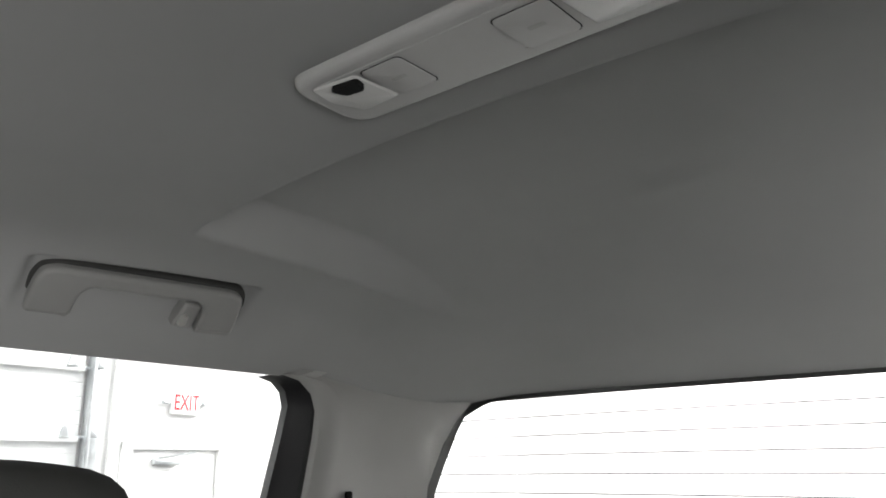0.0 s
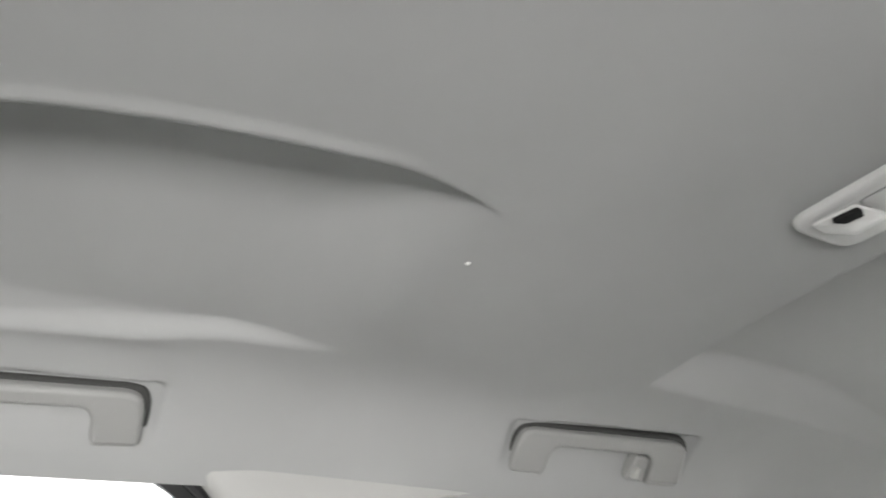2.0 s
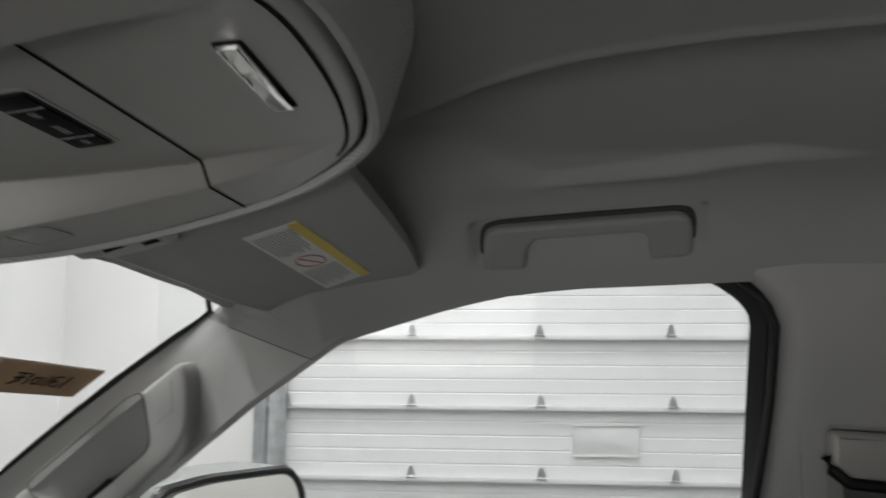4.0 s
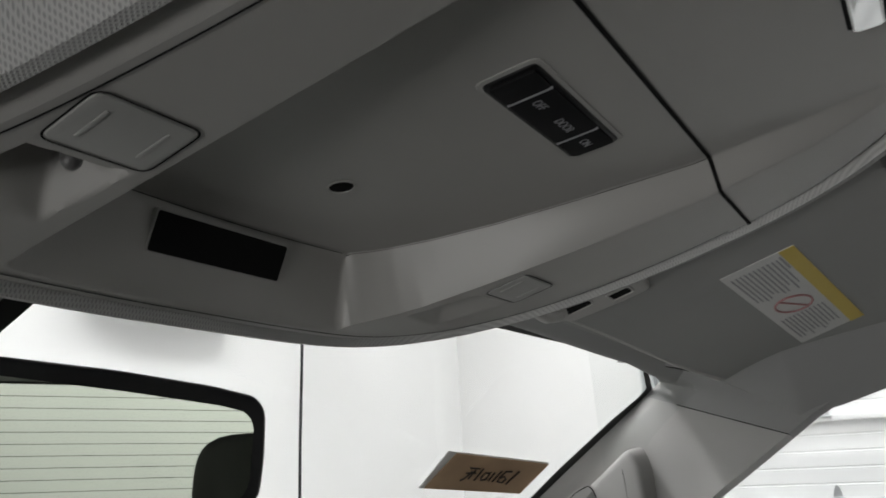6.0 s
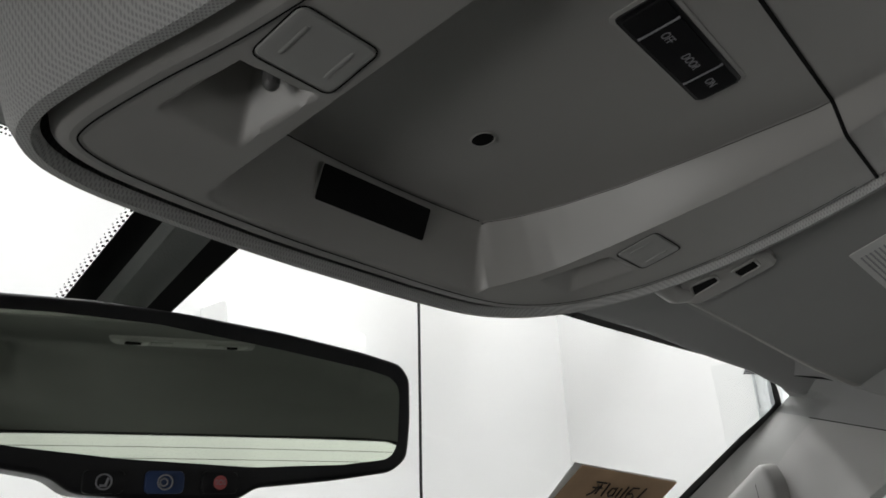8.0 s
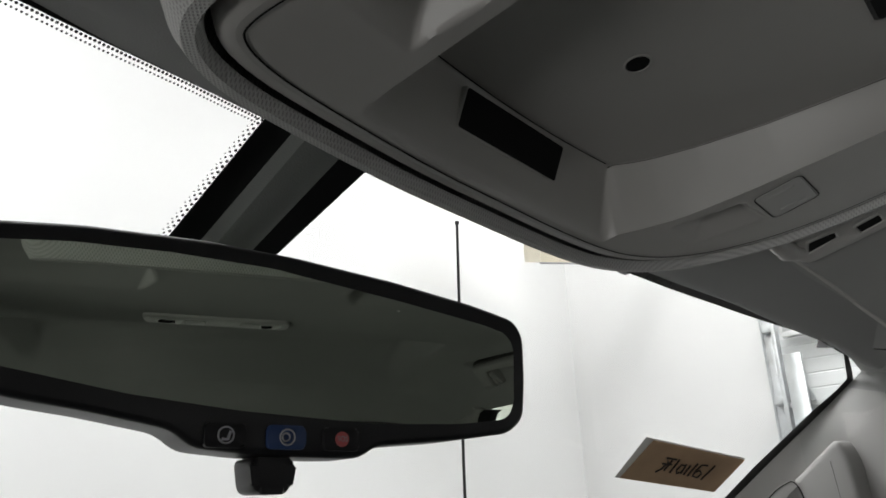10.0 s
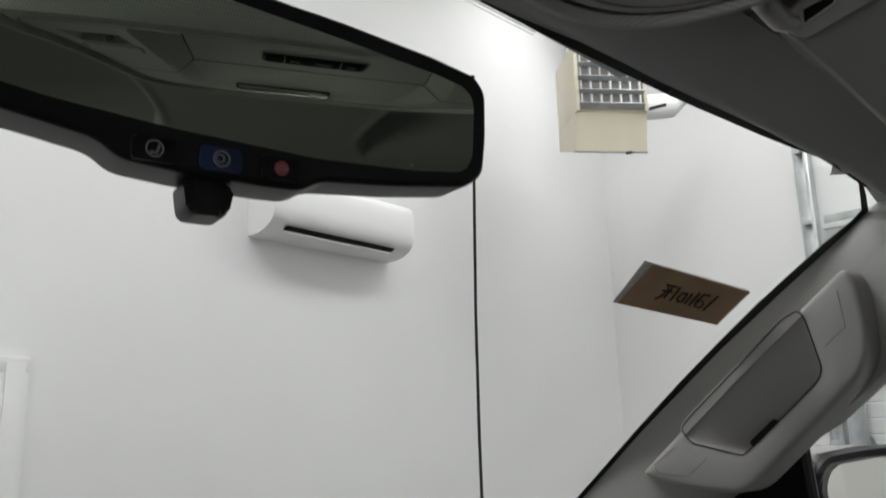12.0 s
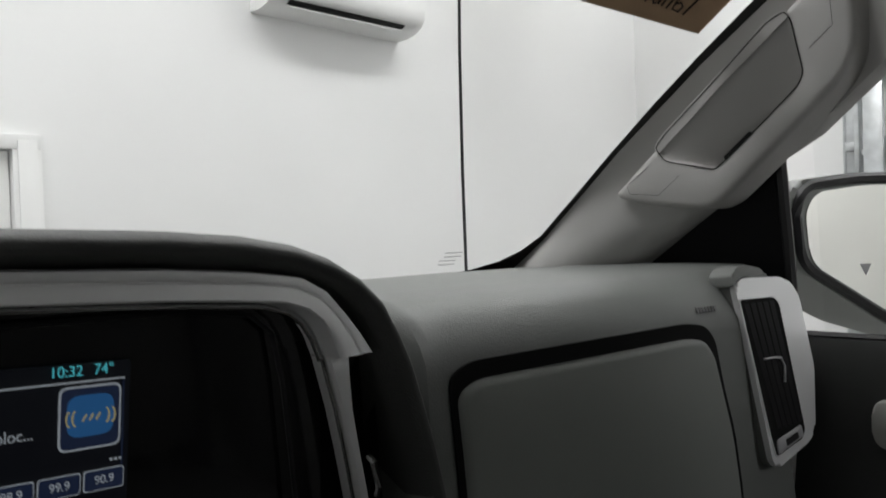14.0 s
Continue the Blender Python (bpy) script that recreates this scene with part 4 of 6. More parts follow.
# card stuck inside the windscreen
card = thing("window_card", (0.64, 0.70, 1.55), "brown cardboard card with handwriting, stuck to the windscreen", "card")
CTL, CTR, CBR, CBL = Vector((0.556, 0.705, 1.573)), Vector((0.725, 0.665, 1.556)), Vector((0.720, 0.708, 1.520)), Vector((0.553, 0.751, 1.536))
cm = axes((CTL + CTR + CBR + CBL) / 4, (CTR - CTL) + (CBR - CBL), (CTL - CBL) + (CTR - CBR))
ci = cm.inverted()
cp = [(ci @ p) for p in (CTL, CTR, CBR, CBL)]
c2 = [(p.x, p.y) for p in cp]
part("card_face", prism([c2[3], c2[2], c2[1], c2[0]], 0.001, cm @ Matrix.Translation((0, 0, 0.004))), CARDBOARD, card, smooth=False)
bm = prism([(c2[3][0] - 0.006, c2[3][1] - 0.002), (c2[2][0] + 0.003, c2[2][1] - 0.002), (c2[1][0] + 0.001, c2[1][1] + 0.001), (c2[0][0] - 0.012, c2[0][1] + 0.001)], 0.0008, cm @ Matrix.Translation((0, 0, 0.0015)))
part("backing_sheet", bm, PAPER, card, "white paper sheet behind the card", smooth=False)


def stroke(pts, w=0.0011):
    part("pen_stroke", tube([cm @ Vector((x, y, 0.0048)) for x, y in pts], w, 5), INK, card)


GX = [-0.036, -0.021, -0.008, 0.004, 0.012, 0.026, 0.042]
stroke([(GX[0] - 0.010, -0.012), (GX[0] - 0.004, -0.007), (GX[0], 0.004), (GX[0] - 0.008, 0.010), (GX[0] + 0.010, 0.010)])
stroke([(GX[0] - 0.008, 0.001), (GX[0] + 0.008, 0.002)])
stroke([(GX[0] + 0.004, 0.008), (GX[0] + 0.002, -0.008)])
stroke([(GX[1], 0.011), (GX[1] - 0.001, -0.010)])
stroke([(GX[2] + 0.004, 0.004), (GX[2] - 0.004, 0.004), (GX[2] - 0.006, -0.004), (GX[2] - 0.002, -0.009), (GX[2] + 0.004, -0.006), (GX[2] + 0.004, 0.006), (GX[2] + 0.005, -0.008)])
stroke([(GX[3], 0.006), (GX[3] - 0.001, -0.009)])
stroke([(GX[4] + 0.002, 0.010), (GX[4] - 0.001, -0.010)])
stroke([(GX[5] + 0.007, 0.010), (GX[5] - 0.004, 0.009), (GX[5] - 0.007, 0.0), (GX[5] - 0.006, -0.009), (GX[5] + 0.004, -0.010), (GX[5] + 0.006, -0.003), (GX[5], 0.001), (GX[5] - 0.006, -0.002)])
stroke([(GX[6] + 0.004, 0.012), (GX[6] - 0.003, -0.012)])
# faint printed marks in the lower corner of the glass
for k in range(4):
    x, z = 0.634 + 0.003 * (k % 2), 1.266 - 0.0055 * k
    part("glass_print", prism(rect(-0.013, 0.013, -0.0008, 0.0008), 0.0003, axes((x, glass_y(x, z) - 0.003, z), (1, -0.35, 0), (0, -1.15, 1))), LABEL_GREY, ws)


# ================= overhead console =================
cons = thing("overhead_console", (0.0, 0.36, 1.70), "grey plastic overhead console with lamps, switch panel and tray", "overhead console")
HALF = [(0.0, 0.527), (0.06, 0.527), (0.115, 0.524), (0.150, 0.514), (0.176, 0.499), (0.197, 0.480), (0.222, 0.444), (0.235, 0.405), (0.241, 0.365), (0.241, 0.325), (0.236, 0.285), (0.224, 0.25), (0.203, 0.22), (0.170, 0.190), (0.136, 0.173), (0.07, 0.163), (0.0, 0.160)]
LEFT = [(-0.07, 0.163), (-0.11, 0.178), (-0.130, 0.205), (-0.140, 0.25), (-0.147, 0.30), (-0.154, 0.35), (-0.165, 0.405), (-0.172, 0.430), (-0.179, 0.450), (-0.185, 0.472), (-0.189, 0.490), (-0.188, 0.503), (-0.180, 0.512), (-0.165, 0.518), (-0.139, 0.522), (-0.06, 0.527)]
OUT = HALF + LEFT


def rim_z(y):
    return 1.652 - 0.25 * (y - 0.45)


def floor_z(y):
    return 1.690 - 0.12 * (y - 0.43)


POCKETS = []
for poly, apex, deep in (
        (((-0.160, 0.469), (-0.151, 0.432), (-0.114, 0.431), (-0.121, 0.471)), (-0.137, 0.436), 0.034),
        (((0.123, 0.477), (0.142, 0.437), (0.179, 0.436), (0.160, 0.479)), (0.137, 0.452), 0.017)):
    sides = []
    for (ax, ay), (bx, by) in zip(poly, poly[1:] + poly[:1]):
        nx, ny = by - ay, ax - bx
        sides.append((nx, ny, -(nx * ax + ny * ay), nx * (apex[0] - ax) + ny * (apex[1] - ay)))
    POCKETS.append((sides, deep))


def pocket(x, y):
    """Reading-lamp pockets: skewed pyramids, deepest beside the bulb."""
    z = 0.0
    for sides, deep in POCKETS:
        k = min((nx * x + ny * y + c) / h for nx, ny, c, h in sides)
        if k > 0:
            z = deep * k
    return z


def walls(s, y):
    """Half widths of the tray floor and of the ridge beside it."""
    if s > 0:
        return (lerp([(0.16, 0.10), (0.195, 0.118), (0.24, 0.130), (0.298, 0.137), (0.36, 0.131), (0.412, 0.124), (0.45, 0.114), (0.475, 0.104), (0.485, 0.098), (0.495, 0.090), (0.55, 0.088)], y),
                lerp([(0.16, 0.11), (0.195, 0.132), (0.24, 0.150), (0.30, 0.155), (0.345, 0.148), (0.39, 0.139), (0.43, 0.130), (0.463, 0.120), (0.475, 0.114), (0.49, 0.104), (0.50, 0.096), (0.55, 0.094)], y))
    w = lerp([(0.16, 0.07), (0.30, 0.082), (0.49, 0.098)], y)
    return w, w + 0.014


def console_z(x, y):
    wf, wr = walls(1 if x > 0 else -1, y)
    t = float(np.clip((wr - abs(x)) / (wr - wf), 0, 1))
    t = 0.75 * t + 0.25 * smooth01(t)
    m = t * smooth01((0.5140 - 0.5 * x * x - y) / 0.014)
    # behind the seam the side facets close in
    if y < 0.284:
        m *= smooth01((y - 0.17) / 0.05)
    z = rim_z(y) + (floor_z(y) - rim_z(y)) * m
    return z + pocket(x, y)


def chaikin(poly, n=2):
    for _ in range(n):
        poly = [q for a, b in zip(poly, poly[1:] + poly[:1]) for q in ((0.75 * a[0] + 0.25 * b[0], 0.75 * a[1] + 0.25 * b[1]), (0.25 * a[0] + 0.75 * b[0], 0.25 * a[1] + 0.75 * b[1]))]
    return poly


OUT = chaikin(OUT)
ring_n = len(OUT)
cen = Vector((0.0, 0.345))
outline = []
for i in range(ring_n):
    a, b = Vector(OUT[i]), Vector(OUT[(i + 1) % ring_n])
    k = max(1, int((b - a).length / 0.0035))
    outline += [a.lerp(b, q / k) for q in range(k)]


def inset(k):
    """The outline moved inwards by k."""
    res = []
    n = len(outline)
    for i in range(n):
        d = (outline[(i + 1) % n] - outline[i - 1]).normalized()
        side = Vector((-d.y, d.x))
        if side.dot(cen - outline[i]) < 0:
            side = -side
        res.append(outline[i] + side * k)
    return res


def ring(k, dz):
    return [(p.x, p.y, console_z(p.x, p.y) + dz) for p in inset(k)]


# the plate: concentric rings from the rolled edge to the middle
bmp = bmesh.new()
rings = [ring(-0.001, 0.030), ring(0.000, 0.012), ring(0.002, 0.004), ring(0.005, 0.001), ring(0.0092, 0.0)]
grid(rings, bmp, closed=True)
base = inset(0.009)
y0, y1 = min(p.y for p in base) + 0.0003, max(p.y for p in base) - 0.0003


def sides_at(y):
    xs = []
    for a, b in zip(base, base[1:] + base[:1]):
        if (a.y - y) * (b.y - y) < 0:
            xs.append(a.x + (b.x - a.x) * (y - a.y) / (b.y - a.y))
    return min(xs), max(xs)


ys = sorted({round(v, 5) for v in list(np.linspace(y0, y1, 190)) + [0.4318, 0.4324, 0.433, 0.434, 0.284, 0.4985, 0.5, 0.502, 0.504, 0.506, 0.508, 0.51, 0.512, 0.514]})
rows = []
for y in ys:
    lo, hi = sides_at(y)
    wf, wr = walls(1, y)
    wl, wk = walls(-1, y)
    br = [lo, max(-wk, lo * 0.96), max(-wl, lo * 0.92), min(wf, hi * 0.92), min(wr, hi * 0.96), hi]
    xs = []
    for (a, b), n in zip(zip(br, br[1:]), (46, 8, 70, 16, 50)):
        xs += [a + (b - a) * k / n for k in range(n)]
    xs.append(hi)
    rows.append([(x, y, console_z(x, y)) for x in xs])
grid(rows, bmp)
part("console_shell", bmp, TRIM_SMOOTH, cons, angle=50)


def hug(path, w, name, mat, lift=0.0006):
    """A thin dark joint that follows the console."""
    pts = [Vector(p) for p in path]
    rows = []
    for i, p in enumerate(pts):
        d = (pts[min(i + 1, len(pts) - 1)] - pts[max(i - 1, 0)]).normalized()
        n = Vector((-d.y, d.x)) * w / 2
        rows.append([(q.x, q.y, console_z(q.x, q.y) - lift) for q in (p - n, p, p + n)])
    return part(name, grid(rows), mat, cons)


hug([(-0.140 + 0.370 * i / 120, 0.289) for i in range(121)], 0.0022, "seam", GAP)
jn = [tuple(p) for p in inset(0.012)]
around = sorted([p for p in jn if p[1] > 0.30], key=lambda p: math.atan2(p[1] - 0.30, p[0]))
hug([p for p in around if p[0] >= 0], 0.0009, "panel_joint", GAP)
hug([p for p in around if p[0] < 0.002], 0.0009, "panel_joint", GAP)
hug(sorted([p for p in jn if p[1] < 0.215 and abs(p[0]) < 0.16]), 0.0026, "panel_joint", GAP)
# joint between tray floor and side walls
for s in (1, -1):
    hug([(walls(1, y)[0] - 0.001 if s == 1 else -lerp([(0.30, 0.082), (0.49, 0.098)], y), y) for y in np.linspace(0.29, 0.497, 60)], 0.0008, "tray_joint", GAP, 0.0011)
hug([(x, 0.4995 - 0.5 * x * x) for x in np.linspace(-0.085, 0.085, 40)], 0.0008, "tray_joint", GAP, 0.0011)


def cplate(x, y, sx, sy, extra=0.0, ang=0.0):
    """A frame lying on the console, z pointing down out of it."""
    dz = (console_z(x, y + 0.004) - console_z(x, y - 0.004)) / 0.008
    o = Vector((x, y, console_z(x, y) - extra))
    return axes(o, (1, 0, 0), (0, -1, -dz)) @ pose(0, 0, 0, 0, 0, ang)


for s, bx, by, lx in ((-1, -0.131, 0.4125, -0.134), (1, 0.1625, 0.418, 0.133)):
    lamp = part("lamp_button", soft_plate(rect(-0.0195, 0.0195, -0.0138, 0.0138, 0.004), 0.004, cplate(bx, by, 0, 0, 0.0009), 0.0007, 3), BUTTON_LENS, cons, "pale grey push lens of the reading lamp", angle=60)
    edge = [Vector(q) for q in rect(bx - 0.0202, bx + 0.0202, by - 0.0145, by + 0.0145, 0.005)]
    edge.append(edge[0])
    hug([p.lerp(q, k / 6) for p, q in zip(edge, edge[1:]) for k in range(6)] + [edge[0]], 0.0008, "lamp_gap", GAP, 0.0006)
    part("ridge", prism(rect(0.0105, 0.0122, -0.008, 0.008, 0.0008), 0.002, cplate(bx, by, 0, 0, 0.0012), 0.0003), BUTTON_LENS, lamp)
    part("ridge", prism(rect(-0.0122, -0.0105, -0.008, 0.008, 0.0008), 0.002, cplate(bx, by, 0, 0, 0.0012), 0.0003), BUTTON_LENS, lamp)
    if s < 0:
        tip = Vector((-0.1320, 0.4375, rim_z(0.4375) + 0.003))
        bm = ball(tip, 0.0036, seg=12)
        part("bulb", tube([(-0.136, 0.4335, rim_z(0.4335) + 0.026), tuple(tip)], 0.0036, 10, bm), BULB, cons, "small dark grey bulb")

# slot in the front wall of the tray
vm = axes((-0.004, 0.5035, 1.6672), (1, 0, 0), (0, -0.42, 1))
part("tray_opening", prism(rect(-0.043, 0.043, -0.0098, 0.0098, 0.0015), 0.003, vm @ Matrix.Translation((0, 0, 0.0018))), GAP, cons, "black rectangular opening")
part("tray_bezel", prism(rect(-0.0438, 0.0438, -0.0106, 0.0106, 0.002), 0.004, vm @ Matrix.Translation((0, 0, 0.0014))), TRIM_SMOOTH, cons)
# small round microphone
mm = cplate(0.010, 0.437, 0, 0, 0.0006)
part("microphone", disc(mm, 0.0062, 0.002, 20), GAP, cons, "small black microphone hole")
part("microphone_ring", tube([mm @ Vector((0.0066 * math.cos(a * math.tau / 24), 0.0066 * math.sin(a * math.tau / 24), 0)) for a in range(24)], 0.0006, 5, closed=True), TRIM_SMOOTH, cons)
# courtesy-light switch panel
sm = cplate(0.0255, 0.329, 0, 0, 0.0015)
sw = part("switch_panel", prism(rect(-0.047, 0.047, -0.0125, 0.0125, 0.003), 0.004, sm, 0.001), BLACK, cons, "black switch panel with white lettering")
part("panel_bezel", prism(rect(-0.0495, 0.0495, -0.0148, 0.0148, 0.004), 0.004, sm @ Matrix.Translation((0, 0, -0.0008)), 0.0015), TRIM_SMOOTH, cons)
for x0, x1 in ((-0.044, -0.028), (-0.0265, 0.0225), (0.024, 0.044)):
    part("rocker", prism(rect(x0, x1, -0.0105, 0.0105, 0.0015), 0.0025, sm @ Matrix.Translation((0, 0, 0.0012)), 0.0006), MATT_BLACK, sw)
for body, x in (("OFF", -0.018), ("DOOR", 0.008), ("ON", 0.033)):
    text("lettering", body, 0.0064, sm @ Matrix.Translation((x, 0, 0.0014)), PRINT, sw, 0.0001, 0.8)
for x in (-0.0272, 0.0232):
    part("divider", prism(rect(x - 0.0004, x + 0.0004, -0.0105, 0.0105), 0.001, sm @ Matrix.Translation((0, 0, 0.0016))), PRINT, sw)
# storage-door latch
lm = cplate(0.005, 0.205, 0, 0, 0.0035)
part("latch", prism(rect(-0.046, 0.046, -0.0058, 0.0058, 0.0015), 0.004, lm, 0.0015), CHROME, cons, "bright silver storage door latch")
part("latch_recess", prism(rect(-0.048, 0.048, -0.0075, 0.0075, 0.002), 0.003, lm @ Matrix.Translation((0, 0, -0.0028))), GAP, cons)

# knitted collar round the console up to the headliner
rows = []
for k, (o, dz) in enumerate(((-0.0015, 0.004), (-0.004, -0.002), (-0.009, -0.0015), (-0.014, 0.006), (-0.022, 0.03), (-0.034, 0.075), (-0.04, 0.11))):
    rows.append([(p.x, p.y, console_z(q.x, q.y) + dz) for p, q in zip(inset(o), outline)])
collar = part("console_collar", grid(rows, closed=True), LINING_KNIT)
tagged(collar, "light grey knitted collar around the overhead console", "headliner trim", kind="structure")

# ================= rear dome lamp =================
dome = thing("dome_lamp", (-0.035, -0.615, 1.812), "pale grey rear reading lamp unit with two push lenses", "dome lamp")
DM = axes((-0.037, -0.601, 1.8115), (1, 0, 0), (0, -1, 0))


def dloc(x, y):
    return (x + 0.041 - 0.005, -(y + 0.601) + 0.004)


part("bezel", soft_plate(rounded([(-0.148, -0.033), (0.136, -0.035), (0.140, 0.0445), (-0.146, 0.0445)], 0.024, 9), 0.014, DM @ Matrix.Translation((0, 0, 0.010)), 0.007, 5), DOME_TRIM, dome, angle=50)
part("inner_plate", soft_plate(rounded([(-0.137, -0.021), (0.124, -0.023), (0.128, 0.036), (-0.135, 0.036)], 0.014, 7), 0.004, DM @ Matrix.Translation((0, 0, 0.0106)), 0.0006), DOME_TRIM, dome, angle=50)
for sgn, lens, hollow, key in (
        (-1, ((-0.107, -0.580), (-0.148, -0.574), (-0.160, -0.600), (-0.155, -0.625), (-0.112, -0.627)), ((-0.120, -0.581), (-0.149, -0.576), (-0.154, -0.590), (-0.134, -0.593)), (-0.064, -0.103, -0.583, -0.625)),
        (1, ((0.043, -0.577), (0.082, -0.573), (0.087, -0.595), (0.076, -0.621), (0.040, -0.618)), ((0.066, -0.576), (0.043, -0.579), (0.046, -0.590), (0.062, -0.588)), (0.005, 0.040, -0.578, -0.619))):
    pts = [dloc(*q) for q in lens]
    if sgn < 0:
        pts.reverse()
    deep = Vector(dloc(*hollow[3]))
    bm = bmesh.new()
    out = [Vector(q) for q in rounded(pts, 0.004, 3)]
    grid([[DM @ Vector((*q, 0.0112)) for q in out], [DM @ Vector((*q.lerp(deep, 0.07), 0.0124)) for q in out], [DM @ Vector((*q.lerp(deep, 0.5), 0.0148)) for q in out], [DM @ Vector((*deep, 0.0168)) for q in out]], bm, closed=True)
    bmesh.ops.remove_doubles(bm, verts=bm.verts, dist=1e-5)
    part("lens", bm, DOME_LENS, dome, "milky white lamp lens", angle=18)
    hp = [dloc(*q) for q in hollow]
    if sgn > 0:
        hp.reverse()
    part("lamp_hollow", prism(rounded(hp, 0.003, 3), 0.004, DM @ Matrix.Translation((0, 0, 0.0170))), GAP, dome, "dark lamp hollow")
    x0, x1, ya, yb = key
    (u0, v0), (u1, v1) = dloc(min(x0, x1), ya), dloc(max(x0, x1), yb)
    part("lamp_gap", prism(rect(u0 - 0.0007, u1 + 0.0007, v0 - 0.0007, v1 + 0.0007, 0.005), 0.002, DM @ Matrix.Translation((0, 0, 0.0109))), GAP, dome)
    part("lamp_button", prism(rect(u0, u1, v0, v1, 0.005), 0.003, DM @ Matrix.Translation((0, 0, 0.0118)), 0.0010), DOME_TRIM, dome)
    part("button_print", prism(rect((u0 + u1) / 2 - 0.006, (u0 + u1) / 2 + 0.006, (v0 + v1) / 2 - 0.002, (v0 + v1) / 2 + 0.002, 0.001), 0.0003, DM @ Matrix.Translation((0, 0, 0.0120))), TRIM, dome)

# ================= grab handles on the roof rail =================
def roof_handle(place, label, hook=False):
    """A folding grab handle in a shallow pocket: local x along the rail, y up the lining, z into the cab."""
    m = axes(*place[:3])
    h = thing("grab_handle", m.translation, label, "grab handle", "roof grab handles")
    L, T = place[3], 0.0345
    pts = [(-L, -T), (-L + 0.058, -T), (-L + 0.0585, -0.004), (-L + 0.068, 0.011), (L - 0.066, 0.011), (L - 0.0565, -0.004), (L - 0.056, -T), (L, -T), (L - 0.003, 0.012), (L - 0.008, T - 0.006), (L - 0.024, T), (-L + 0.024, T), (-L + 0.008, T - 0.006), (-L + 0.003, 0.012)]
    part("grip", soft_plate(rounded(pts, 0.010, 6), 0.030, m @ Matrix.Translation((0, 0, 0.012)), 0.0075, 6), HANDLE, h, angle=60)
    # dark plate put in as the shade of the gap round the grip
    part("pocket_lip", soft_plate(rounded([(-L - 0.004, -T + 0.016), (-L + 0.02, -T + 0.020), (-L + 0.03, 0.015), (L - 0.03, 0.015), (L - 0.02, -T + 0.020), (L + 0.005, -T + 0.016), (L + 0.004, 0.018), (L - 0.004, T + 0.001), (L - 0.022, T + 0.005), (-L + 0.022, T + 0.005), (-L + 0.004, T + 0.001), (-L - 0.003, 0.018)], 0.010, 5), 0.016, m @ Matrix.Translation((0, 0, -0.001)), 0.005, 4), GAP_SHADE, h, "dark plate standing for the gap shade round the folded grip")
    for x0, x1 in ((-L + 0.003, -L + 0.056), (L - 0.054, L - 0.003)):
        part("hinge_foot", a_box((x1 - x0, 0.010, 0.016), m @ Matrix.Translation(((x0 + x1) / 2, -T - 0.001, -0.002)), 0.003), HANDLE, h)
    if hook:
        part("coat_hook", soft_plate(rounded([(L - 0.092, -0.034), (L - 0.060, -0.036), (L - 0.059, 0.004), (L - 0.083, 0.006)], 0.005, 4), 0.020, m @ Matrix.Translation((0, 0, 0.006)), 0.005, 4), HANDLE, h, angle=60)
        part("hook_tongue", prism(rounded([(L - 0.086, -0.028), (L - 0.074, -0.028), (L - 0.074, -0.010), (L - 0.083, -0.012)], 0.004, 3), 0.010, m @ Matrix.Translation((0, 0, 0.013)), 0.003), TRIM_SMOOTH, h)
    return h


roof_handle(HANDLES[0], "grey plastic grab handle above the front door")
roof_handle(HANDLES[1], "grey plastic grab handle with coat hook above the rear door", True)

# ================= passenger sun visor =================


def visor_z(x, y):
    return 1.700 - 0.1 * (x - 0.36) - 0.2 * (y - 0.285)


vis = thing("sun_visor", (0.5, 0.33, 1.69), "grey folded-up sun visor with a warning label", "sun visor")
VM = axes((0.5, 0.33, visor_z(0.5, 0.33)), (1, 0, -0.1), (0, -1, 0.2))


def vloc(x, y):
    p = VM.inverted() @ Vector((x, y, visor_z(x, y)))
    return (p.x, p.y)


vo = [(0.262, 0.212), (0.40, 0.204), (0.52, 0.199), (0.642, 0.200), (0.70, 0.235), (0.742, 0.272), (0.757, 0.312), (0.750, 0.355), (0.722, 0.368), (0.716, 0.382), (0.716, 0.416), (0.60, 0.434), (0.466, 0.449), (0.35, 0.463), (0.30, 0.464), (0.272, 0.455), (0.262, 0.43)]
vp = rounded([vloc(*p) for p in reversed(vo)], 0.012, 4)
part("visor_board", prism(vp, 0.020, VM, 0.005, 3), surface("visor_cloth", (0.34, 0.342, 0.33), 0.9, grain=0.4, grain_scale=900, stain=0.04), vis)
# label
lab = prism(rounded([vloc(*p) for p in ((0.366, 0.340), (0.640, 0.322), (0.604, 0.257), (0.348, 0.280))], 0.002, 2), 0.0006, VM @ Matrix.Translation((0, 0, 0.0008)))
LB = part("warning_label", lab, LABEL_WHITE, vis, "white printed warning label with a yellow strip")
A, B, C, Dl = Vector(vloc(0.348, 0.280)), Vector(vloc(0.604, 0.257)), Vector(vloc(0.640, 0.322)), Vector(vloc(0.366, 0.340))


def lab_pt(u, v):
    """u along the long side, v from the yellow strip across."""
    return A.lerp(B, u).lerp(Dl.lerp(C, u), v)


def lab_quad(u0, u1, v0, v1, mat, name):
    q = [lab_pt(u0, v1), lab_pt(u1, v1), lab_pt(u1, v0), lab_pt(u0, v0)]
    return part(name, prism([tuple(p) for p in q], 0.0003, VM @ Matrix.Translation((0, 0, 0.0013))), mat, LB, smooth=False)


